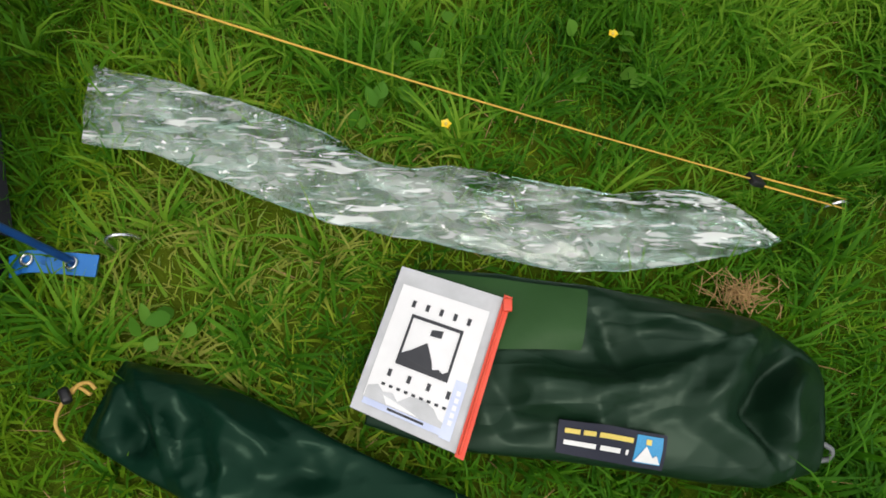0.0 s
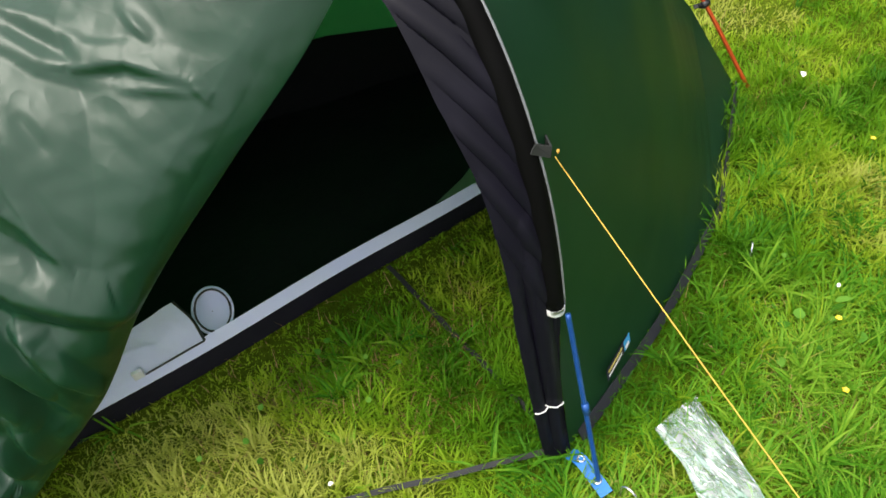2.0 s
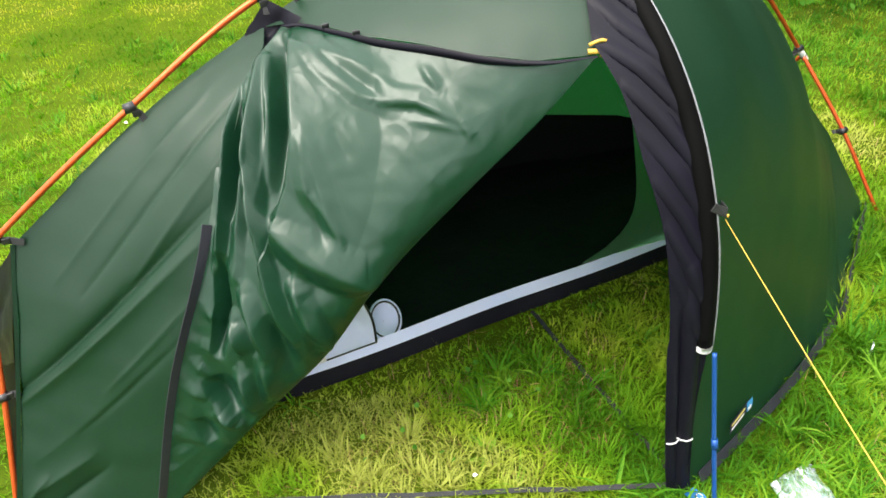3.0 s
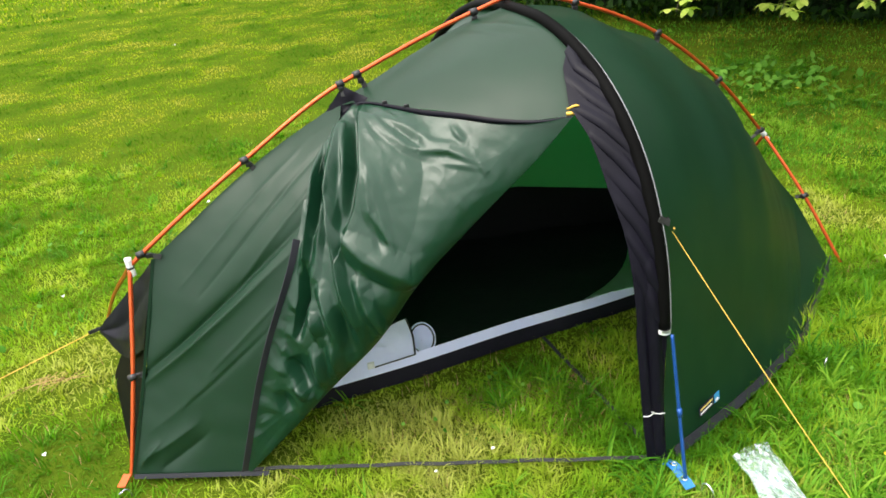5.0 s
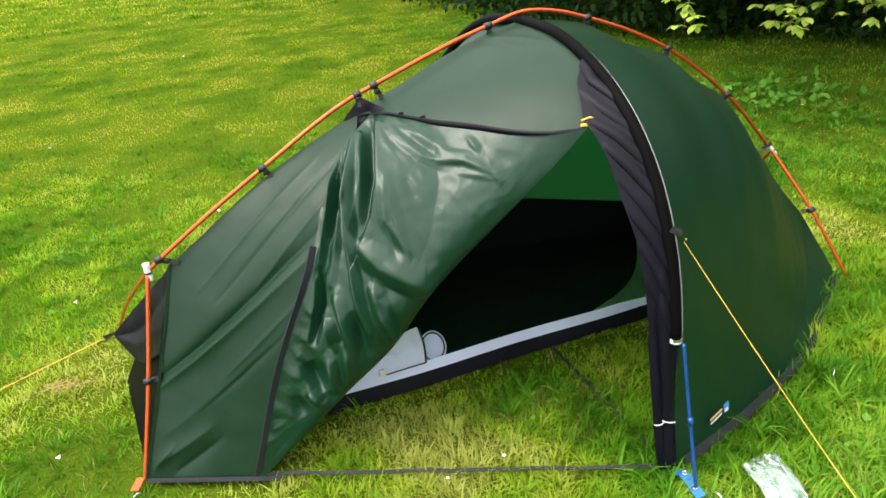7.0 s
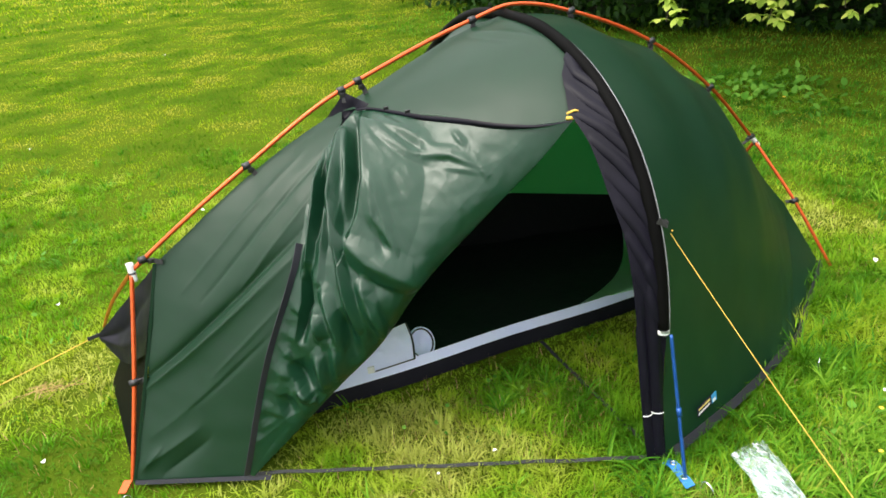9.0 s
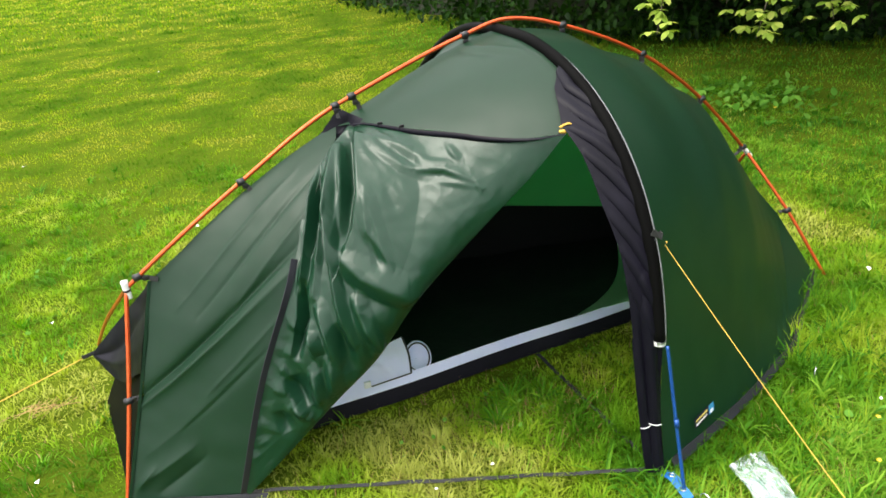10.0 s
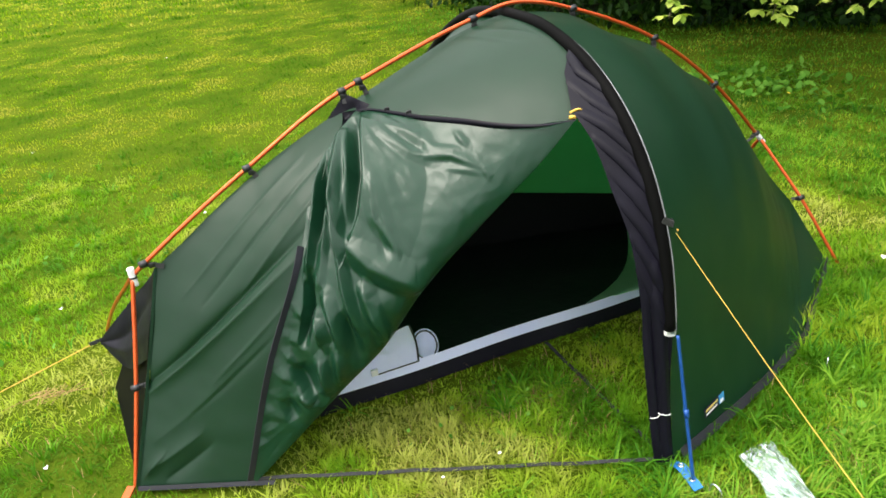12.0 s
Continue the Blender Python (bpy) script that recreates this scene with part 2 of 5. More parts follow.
p.link(p.coords((1.6, 0.5, 0.6)), bent.inputs[1])
p.link(jitter.outputs["Color"], bent.inputs[2])
cells = p.n("ShaderNodeTexVoronoi", Scale=85.0)
p.link(bent.outputs[0], cells.inputs["Vector"])
tone_of = p.n("ShaderNodeSeparateColor")
p.link(cells.outputs["Color"], tone_of.inputs[0])
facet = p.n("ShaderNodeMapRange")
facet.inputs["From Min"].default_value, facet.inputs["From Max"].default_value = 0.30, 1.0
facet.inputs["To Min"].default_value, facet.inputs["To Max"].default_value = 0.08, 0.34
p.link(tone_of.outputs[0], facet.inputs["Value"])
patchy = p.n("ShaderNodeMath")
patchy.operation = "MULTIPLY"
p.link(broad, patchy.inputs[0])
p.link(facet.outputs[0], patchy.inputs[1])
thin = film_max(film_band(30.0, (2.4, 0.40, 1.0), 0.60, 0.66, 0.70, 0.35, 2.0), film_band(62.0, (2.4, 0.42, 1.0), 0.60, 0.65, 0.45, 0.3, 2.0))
painted_glint = film_band(80.0, (1.6, 0.7, 1.0), 0.66, 0.70, 0.9, 0.5, 2.0)
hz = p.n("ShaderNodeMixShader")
p.link(film_max(film_max(patchy.outputs[0], thin), painted_glint), hz.inputs[0])
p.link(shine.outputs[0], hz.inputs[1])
p.link(milky_gleam.outputs[0], hz.inputs[2])
p.link(hz.outputs[0], p.out.inputs[0])
POLY = p.m


# ---------------------------------------------------------------- mesh helpers
def mesh(name, verts, faces, mat, smooth=True):
    me = bpy.data.meshes.new(name)
    me.from_pydata([tuple(map(float, v)) for v in verts], [], faces)
    me.materials.append(mat)
    if smooth:
        me.polygons.foreach_set("use_smooth", [True] * len(me.polygons))
    me.update()
    return me


def thing(name, label, category, group="", kind=""):
    return tagged(new(name), label, category, group, kind)


def part(name, data, parent, label=""):
    """One mesh object under a thing or a part."""
    verts, faces, mat = data[:3]
    ob = new(name, mesh(name, verts, faces, mat, data[3] if len(data) > 3 else True))
    ob.parent = parent
    return tagged(ob, label)


def solo(name, data, label, category, group="", kind=""):
    verts, faces, mat = data[:3]
    ob = new(name, mesh(name, verts, faces, mat, data[3] if len(data) > 3 else True))
    return tagged(ob, label, category, group, kind)


def join(*datas):
    """Several (verts, faces, mat) as one."""
    V, F = [], []
    for d in datas:
        k = len(V)
        V += [tuple(v) for v in d[0]]
        F += [tuple(i + k for i in f) for f in d[1]]
    return V, F, datas[0][2]


def spline(pts, n=41):
    """A smooth curve through the points, n samples evenly along it."""
    pts = np.array(pts, float)
    d = np.r_[0, np.cumsum(np.linalg.norm(np.diff(pts, axis=0), axis=1))]
    m = np.gradient(pts, d, axis=0)
    out = []
    for q in np.linspace(0, d[-1], n):
        i = min(max(int(np.searchsorted(d, q)) - 1, 0), len(d) - 2)
        h = d[i + 1] - d[i]
        s = (q - d[i]) / h
        out.append((2 * s**3 - 3 * s**2 + 1) * pts[i] + (s**3 - 2 * s**2 + s) * h * m[i] + (-2 * s**3 + 3 * s**2) * pts[i + 1] + (s**3 - s**2) * h * m[i + 1])
    return np.array(out)


def coons(top, bot, lef, rig):
    u = np.linspace(0, 1, len(top))[None, :, None]
    v = np.linspace(0, 1, len(lef))[:, None, None]
    return (1 - v) * top[None] + v * bot[None] + (1 - u) * lef[:, None] + u * rig[:, None] - ((1 - u) * (1 - v) * top[0] + u * (1 - v) * top[-1] + (1 - u) * v * bot[0] + u * v * bot[-1])


def sample(C, u, v):
    """Bilinear point of a patch."""
    nv, nu = C.shape[:2]
    x, y = min(max(u, 0), 1) * (nu - 1), min(max(v, 0), 1) * (nv - 1)
    i, j = min(int(x), nu - 2), min(int(y), nv - 2)
    a, b = x - i, y - j
    return (C[j, i] * (1 - a) + C[j, i + 1] * a) * (1 - b) + (C[j + 1, i] * (1 - a) + C[j + 1, i + 1] * a) * b


def grid_normals(G):
    du, dv = np.gradient(G, axis=1), np.gradient(G, axis=0)
    n = np.cross(du, dv)
    return n / (np.linalg.norm(n, axis=2, keepdims=True) + 1e-9)


def sheet(G, mat, closed=False):
    nv, nu = G.shape[:2]
    F = [(j * nu + i, j * nu + (i + 1) % nu, (j + 1) * nu + (i + 1) % nu, (j + 1) * nu + i) for j in range(nv - 1) for i in range(nu if closed else nu - 1)]
    return G.reshape(-1, 3), F, mat


def wrinkle(G, ridges, noise_amp=0.0, noise_scale=6.0, sign=1.0, crisp=1.35):
    """Folds on a patch: each ridge is (u0, v0, u1, v1, width, height) in its parameters."""
    nv, nu = G.shape[:2]
    N = grid_normals(G) * sign
    U, V = np.meshgrid(np.linspace(0, 1, nu), np.linspace(0, 1, nv))
    D = np.zeros((nv, nu))
    for u0, v0, u1, v1, w, h in ridges:
        du, dv = u1 - u0, v1 - v0
        t = np.clip(((U - u0) * du + (V - v0) * dv) / (du * du + dv * dv), 0, 1)
        dist = np.hypot(U - u0 - t * du, V - v0 - t * dv)
        fade = np.sin(np.pi * np.clip(t * 0.86 + 0.07, 0, 1)) ** 0.7
        D += h * fade * np.exp(-(dist / w) ** crisp)
    if noise_amp:
        for j in range(nv):
            for i in range(nu):
                D[j, i] += noise_amp * noise.fractal(Vector(G[j, i]) * noise_scale, 0.8, 2.1, 3)
    return G + N * D[..., None]


def creases(P, at, folds, flat=False):
    """Height of sharp cloth folds over the points P: each fold is a line of places, its width to either side, and its height."""
    D = np.zeros(P.shape[:2])
    for line, wl, wr, h in folds:
        Q = np.array([at(*q) for q in line], float)
        seg = np.linalg.norm(np.diff(Q, axis=0), axis=1)
        run = np.r_[0, np.cumsum(seg)]
        best, along_t, side = np.full(D.shape, 9.0), np.zeros(D.shape), np.zeros(D.shape)
        for k in range(len(Q) - 1):
            e = Q[k + 1] - Q[k]
            t = np.clip(((P - Q[k]) @ e) / (e @ e), 0, 1)
            off = P - Q[k] - t[..., None] * e
            d = np.linalg.norm(off, axis=2)
            near = d < best
            best[near] = d[near]
            along_t[near] = ((run[k] + t * seg[k]) / run[-1])[near]
            # seen from outside
            up = np.array((0, 0, 1.0)) if flat else np.array((-0.42, -0.75, 0.5))
            side[near] = (np.cross(e, off) @ up)[near]
        w = np.where(side > 0, wr, wl)
        fade = np.sin(np.pi * np.clip(along_t * 0.9 + 0.05, 0, 1)) ** 0.6
        D += h * fade * np.clip(1.06 - np.sqrt((best / (2.1 * w)) ** 2 + 0.0036), 0, 1)
    return D


def tube(pts, r, mat, sides=8, r2=None):
    pts = np.array(pts, float)
    n = len(pts)
    T = np.gradient(pts, axis=0)
    T /= np.linalg.norm(T, axis=1, keepdims=True) + 1e-12
    ref = np.array((0.31, 0.17, 0.93)) if abs(T[0] @ np.array((0.31, 0.17, 0.93))) < 0.9 else np.array((0.9, 0.3, 0.1))
    V = []
    for k in range(n):
        a = np.cross(T[k], ref)
        a /= np.linalg.norm(a)
        b = np.cross(T[k], a)
        rad = r if r2 is None else r + (r2 - r) * k / (n - 1)
        V += [pts[k] + rad * (a * math.cos(q) + b * math.sin(q)) for q in np.linspace(0, 2 * math.pi, sides, endpoint=False)]
    F = [(k * sides + i, k * sides + (i + 1) % sides, (k + 1) * sides + (i + 1) % sides, (k + 1) * sides + i) for k in range(n - 1) for i in range(sides)]
    F += [tuple(range(sides - 1, -1, -1)), tuple((n - 1) * sides + i for i in range(sides))]
    return V, F, mat


def band(pts, side, width, thick, mat):
    """A flat strap along pts: side is the direction of its width."""
    pts = np.array(pts, float)
    s = np.array(side, float)
    s /= np.linalg.norm(s)
    T = np.gradient(pts, axis=0)
    T /= np.linalg.norm(T, axis=1, keepdims=True) + 1e-12
    V = []
    for k in range(len(pts)):
        w = s - T[k] * (T[k] @ s)
        w /= np.linalg.norm(w)
        n = np.cross(T[k], w)
        for a, b in ((-1, -1), (1, -1), (1, 1), (-1, 1)):
            V.append(pts[k] + w * a * width / 2 + n * b * thick / 2)
    F = [(k * 4 + i, k * 4 + (i + 1) % 4, k * 4 + 4 + (i + 1) % 4, k * 4 + 4 + i) for k in range(len(pts) - 1) for i in range(4)]
    F += [(3, 2, 1, 0), tuple(len(pts) * 4 - 4 + i for i in range(4))]
    return V, F, mat, False


def block(m, size, mat, bev=0.15):
    """A chamfered block with the pose m."""
    bm = bmesh.new()
    bmesh.ops.create_cube(bm, size=1, matrix=m @ Matrix.Diagonal((*size, 1)))
    bmesh.ops.bevel(bm, geom=bm.edges[:], offset=min(size) * bev, segments=2, affect="EDGES", profile=0.5)
    V, F = [v.co[:] for v in bm.verts], [tuple(v.index for v in f.verts) for f in bm.faces]
    bm.free()
    return V, F, mat


def quad(corners, mat, n=8):
    a, b, c, d = (np.array(q, float) for q in corners)
    t = np.linspace(0, 1, n)[:, None]
    return sheet(coons(a + (b - a) * t, d + (c - d) * t, a + (d - a) * t, b + (c - b) * t), mat)


def ring(centre, axis, R, r, mat, n=18):
    axis = np.array(axis, float)
    axis /= np.linalg.norm(axis)
    a = np.cross(axis, (0.2, 0.9, 0.31))
    a /= np.linalg.norm(a)
    b = np.cross(axis, a)
    V, F = [], []
    for i in range(n):
        q = 2 * math.pi * i / n
        d = a * math.cos(q) + b * math.sin(q)
        V += [np.array(centre) + d * (R + r * math.cos(w)) + axis * r * math.sin(w) for w in np.linspace(0, 2 * math.pi, 6, endpoint=False)]
    F = [(i * 6 + k, i * 6 + (k + 1) % 6, (i + 1) % n * 6 + (k + 1) % 6, (i + 1) % n * 6 + k) for i in range(n) for k in range(6)]
    return V, F, mat


def tri(x):
    return 4 * abs((x % 1.0) - 0.5) - 1


def facets(p, size, seed):
    """Crumpled cloth: straight creases between flat facets."""
    p = Vector(p)
    w = noise.noise(p * (0.45 / size) + Vector((seed, 1, 2))) * 0.9
    w2 = noise.noise(p * (0.6 / size) + Vector((4, seed, 7))) * 0.9
    a = tri((0.83 * p[0] + 0.55 * p[1]) / size + w + seed * 0.37)
    b = tri((-0.42 * p[0] + 0.91 * p[1]) / (size * 0.8) + w2 + seed * 0.11)
    c = tri((0.95 * p[0] - 0.30 * p[1]) / (size * 0.55) + w - w2)
    k = 0.5 + 0.5 * noise.noise(p * (0.5 / size) + Vector((9, 9, seed)))
    return 0.5 * a + 0.35 * b * (1.3 - k) + 0.3 * c * k


# ---------------------------------------------------------------- ground
def ground_z(x, y):
    return 0.012 * noise.noise(Vector((x * 1.7, y * 1.7, 3.1))) + 0.006 * noise.noise(Vector((x * 6, y * 6, 9.0))) - 0.006


half_axis = np.r_[np.linspace(0, 3, 60), 3 * np.geomspace(1.06, 60, 34)]
axis = np.r_[-half_axis[:0:-1], half_axis]
GV = [(x, y, ground_z(x, y)) for y in axis for x in axis]
na = len(axis)
GF = [(j * na + i, j * na + i + 1, j * na + na + i + 1, j * na + na + i) for j in range(na - 1) for i in range(na - 1)]
solo("ground", (GV, GF, SOIL), "mossy lawn soil under short mown grass", "ground", kind="structure")

# ---------------------------------------------------------------- the tent's lines
HOOP = [(0.0, 0.035, 0.02), (0.004, 0.072, 0.23), (0.010, 0.092, 0.394), (0.006, 0.141, 0.642), (-0.001, 0.213, 0.795), (-0.010, 0.298, 0.901), (-0.02, 0.405, 0.984), (-0.044, 0.643, 1.077), (-0.066, 0.865, 1.095)]
hoop_front = spline(HOOP[::-1], 61)
hoop_back = spline([(-0.066, 0.865, 1.095), (-0.085, 1.057, 1.078), (-0.104, 1.244, 1.02), (-0.121, 1.405, 0.935), (-0.133, 1.52, 0.855), (-0.15, 1.64, 0.66), (-0.165, 1.71, 0.35), (-0.17, 1.74, 0.03)], 61)
RIDGE_L = spline([(-1.205, 0.744, 0.578), (-0.897, 0.775, 0.771), (-0.531, 0.812, 0.935), (-0.186, 0.846, 1.057), (-0.066, 0.865, 1.08)], 61)
RIDGE_R = spline([(-0.066, 0.865, 1.08), (0.148, 0.88, 1.041), (0.31, 0.896, 0.962), (0.475, 0.913, 0.90), (0.617, 0.927, 0.793), (0.757, 0.941, 0.704), (0.85, 0.945, 0.575), (0.945, 0.945, 0.47), (1.03, 0.91, 0.328), (1.125, 0.87, 0.207)], 61)
FOOT_L, FOOT_LB, FOOT_R, FOOT_RB = np.array((-1.397, 0.53, 0.02)), np.array((-1.515, 1.07, 0.02)), np.array((0.71, 0.33, 0.015)), np.array((0.70, 1.55, 0.02))
EDGE_L = spline([(-1.205, 0.744, 0.578), (-1.29, 0.645, 0.32), tuple(FOOT_L)], 61)
BOT_L = spline([tuple(FOOT_L), (-0.7, 0.275, 0.022), HOOP[0]], 61)
SEAM_R = spline([(1.125, 0.87, 0.207), (0.935, 0.61, 0.115), tuple(FOOT_R)], 61)
BOT_R = spline([HOOP[0], (0.36, 0.165, 0.02), tuple(FOOT_R)], 61)
LEFT = coons(RIDGE_L, BOT_L, EDGE_L, hoop_front)
RIGHT = coons(RIDGE_R, BOT_R, hoop_front, SEAM_R)
TIP_R = np.array((1.159, 0.685, 0.012))

# ---------------------------------------------------------------- the tent
tent = thing("tent", "dark green one-person tent with its door tied half open", "tent")
ZIP_V = [0, 0.06, 0.133, 0.40, 0.60, 0.967, 1.0]
ZIP_U = [0.54, 0.525, 0.475, 0.362, 0.287, 0.220, 0.214]
zip_u = lambda v: float(np.interp(v, ZIP_V, ZIP_U))
G = np.array([[sample(LEFT, zip_u(v) * u, v) for u in np.linspace(0, 1, 110)] for v in np.linspace(0, 1, 150)])
G = wrinkle(G, [(0.0, 0.52, 1.0, 0.30, 0.022, -0.020), (0.0, 0.57, 1.0, 0.36, 0.025, 0.014), (0.1, 0.8, 0.9, 0.55, 0.03, 0.004),
                (0.1, 0.92, 0.5, 0.8, 0.03, 0.010), (0.25, 0.97, 0.6, 0.85, 0.03, -0.012), (0.05, 0.95, 0.2, 0.86, 0.025, 0.012),
                (0.35, 0.33, 1.0, 0.12, 0.010, -0.006), (0.55, 0.40, 1.0, 0.22, 0.010, 0.005), (0.55, 0.62, 1.0, 0.46, 0.010, 0.004), (0.2, 0.24, 0.8, 0.08, 0.012, 0.004), (0.4, 0.72, 0.95, 0.55, 0.012, -0.005)], 0.003, 5, -1, 1.05)
part("fly_side_panel", sheet(G, FLY), tent, "taut dark green nylon panel")

SEAM_U = [0.53, 0.583, 0.667, 0.783, 0.85, 0.917, 1.0]
SEAM_V = [0.01, 0.058, 0.183, 0.30, 0.345, 0.367, 0.385]
seam_v = lambda u: float(np.interp(u, SEAM_U, SEAM_V))
us = np.linspace(0.53, 1, 60)
G = np.array([[sample(LEFT, u, seam_v(u) * v) for u in us] for v in np.linspace(0, 1, 40)])
G = wrinkle(G, [(0.75, 0.05, 0.95, 0.5, 0.03, 0.006), (0.7, 0.02, 0.85, 0.4, 0.03, -0.005)], 0.003, 4, -1)
part("fly_crown_panel", sheet(G, FLY), tent, "dark green nylon panel over the door")

# door sheet: hangs from its seam, corner toggled back to the hoop
zl = spline([(-0.585, 0.765, 0.905), (-0.66, 0.72, 0.855), (-0.717, 0.672, 0.805), (-0.845, 0.512, 0.575), (-0.955, 0.463, 0.37), (-1.086, 0.41, 0.04)], 240)
zr = spline([tuple(sample(LEFT, 0.92, seam_v(0.92)) + (0, -0.006, -0.002)), (-0.194, 0.355, 0.818), (-0.342, 0.365, 0.692), (-0.547, 0.375, 0.511), (-0.67, 0.385, 0.365), (-0.792, 0.395, 0.264), (-0.97, 0.41, 0.109), (-1.075, 0.405, 0.03)], 240)
top = spline([tuple(zl[0])] + [tuple(sample(LEFT, u, seam_v(u)) + (0, -0.006, -0.002)) for u in (0.583, 0.63, 0.68, 0.74, 0.80, 0.86, 0.92)], 210)
ss = np.linspace(0, 1, 210)
DOORG = np.zeros((240, 210, 3))
for j in range(240):
    r = j / 239
    row = zl[j] + (zr[j] - zl[j]) * ss[:, None]
    lift = top - (top[0] + (top[-1] - top[0]) * ss[:, None])
    row = row + lift * (1 - r) ** 2
    belly = np.sin(np.pi * ss ** 1.7) ** 0.8 * float(np.interp(r, [0, 0.22, 0.42, 0.66, 1], [0, 0.60, 1.0, 0.35, 0])) * 0.055
    row[:, 1] -= belly
    curl = np.clip((ss - 0.86) / 0.14, 0, 1) ** 2 * 0.005 * math.sin(math.pi * min(1, 0.15 + r))
    row[:, 1] += curl
    DOORG[j] = row
FLAT = DOORG.copy()
GATHERS = [
    (((0.06, 0.006), (0.195, 0.107), (0.309, 0.207), (0.342, 0.278), (0.336, 0.331)), 0.008, 0.07, 0.028),
    (((0.054, 0.041), (0.201, 0.172), (0.295, 0.314)), 0.013, 0.009, -0.026),
    (((0.02, 0.083), (0.101, 0.189), (0.154, 0.272), (0.248, 0.361), (0.423, 0.467), (0.617, 0.544)), 0.007, 0.012, 0.024),
    (((0, 0.13), (0.081, 0.249), (0.107, 0.361)), 0.008, 0.008, -0.018),
    (((0, 0.136), (0.034, 0.237), (0.067, 0.367), (0.087, 0.462)), 0.006, 0.008, 0.018),
    (((0.047, 0.071), (0.161, 0.178), (0.242, 0.29)), 0.006, 0.008, 0.01),
    (((0.013, 0.124), (0.121, 0.26), (0.154, 0.373), (0.201, 0.462)), 0.008, 0.008, 0.01),
]
SWAGS = [
    (((0.235, 0.325), (0.342, 0.361), (0.497, 0.391), (0.664, 0.402), (0.846, 0.414), (0.92, 0.408)), 0.016, 0.03, 0.025),
    (((0.403, 0.396), (0.591, 0.426), (0.859, 0.45)), 0.02, 0.02, -0.016),
    (((0.101, 0.018), (0.255, 0.065), (0.416, 0.101), (0.53, 0.107)), 0.012, 0.02, 0.011),
    (((0.121, 0.012), (0.315, 0.041), (0.497, 0.077), (0.577, 0.077)), 0.012, 0.02, 0.01),
    (((0.121, 0.024), (0.309, 0.071), (0.443, 0.089)), 0.01, 0.01, -0.007),
    (((0.49, 0.107), (0.597, 0.095), (0.738, 0.107)), 0.005, 0.016, 0.01),
    (((0.604, 0.124), (0.772, 0.124)), 0.004, 0.012, 0.005),
    (((0.745, 0.107), (0.819, 0.136)), 0.004, 0.008, 0.005),
    (((0.537, 0.03), (0.631, 0.065)), 0.005, 0.008, 0.006),
    (((0.409, 0.172), (0.503, 0.213)), 0.008, 0.008, -0.004),
    (((0.342, 0.213), (0.43, 0.284), (0.611, 0.343)), 0.01, 0.006, 0.01),
    (((0.342, 0.201), (0.523, 0.308), (0.624, 0.343)), 0.006, 0.012, 0.009),
    (((0.443, 0.29), (0.55, 0.355)), 0.006, 0.01, -0.006),
    (((1, 0.053), (1, 0.219), (0.94, 0.379)), 0.03, 0.03, -0.008),
]
SKIRT_FOLDS = [
    (((0.503, 0.438), (0.691, 0.503), (0.926, 0.562)), 0.01, 0.014, 0.018),
    (((0.268, 0.485), (0.43, 0.544), (0.577, 0.592)), 0.008, 0.014, 0.014),
    (((0.094, 0.444), (0.181, 0.521), (0.248, 0.609)), 0.008, 0.008, -0.02),
    (((0.262, 0.544), (0.403, 0.598)), 0.006, 0.015, 0.014),
    (((0.497, 0.521), (0.839, 0.621)), 0.012, 0.012, -0.014),
    (((0.584, 0.462), (0.866, 0.562)), 0.01, 0.01, -0.01),
    (((0.537, 0.598), (0.839, 0.686)), 0.008, 0.014, 0.012),
    (((0.268, 0.669), (0.664, 0.74)), 0.012, 0.02, -0.018),
    (((0.497, 0.74), (0.718, 0.763)), 0.008, 0.012, 0.012),
    (((0.456, 0.639), (0.779, 0.722)), 0.008, 0.012, 0.012),
    (((0.309, 0.763), (0.651, 0.811)), 0.012, 0.012, -0.01),
]
HEM_PUCKERS = [
    (((0.081, 0.538), (0.235, 0.562)), 0.006, 0.012, 0.011),
    (((0.114, 0.615), (0.235, 0.615)), 0.006, 0.012, 0.01),
    (((0.141, 0.657), (0.349, 0.675)), 0.006, 0.014, 0.012),
    (((0.141, 0.71), (0.329, 0.716)), 0.006, 0.012, 0.01),
    (((0.168, 0.763), (0.356, 0.763)), 0.006, 0.012, 0.01),
    (((0.141, 0.817), (0.456, 0.817)), 0.006, 0.012, 0.01),
    (((0.107, 0.87), (0.322, 0.846)), 0.006, 0.01, 0.008),
    (((0.04, 0.911), (0.282, 0.888)), 0.006, 0.01, 0.008),
]
DOORG = DOORG - grid_normals(FLAT) * (1.6 * creases(FLAT, lambda u, v: sample(FLAT, u, v), GATHERS) + creases(FLAT, lambda u, v: sample(FLAT, u, v), SWAGS) + 2.0 * creases(FLAT, lambda u, v: sample(FLAT, u, v), SKIRT_FOLDS) + 0.55 * creases(FLAT, lambda u, v: sample(FLAT, u, v), HEM_PUCKERS))[..., None]
UU, VV = np.meshgrid(ss, np.linspace(0, 1, 240))
ND = -grid_normals(FLAT)
pleat = np.zeros((240, 210))
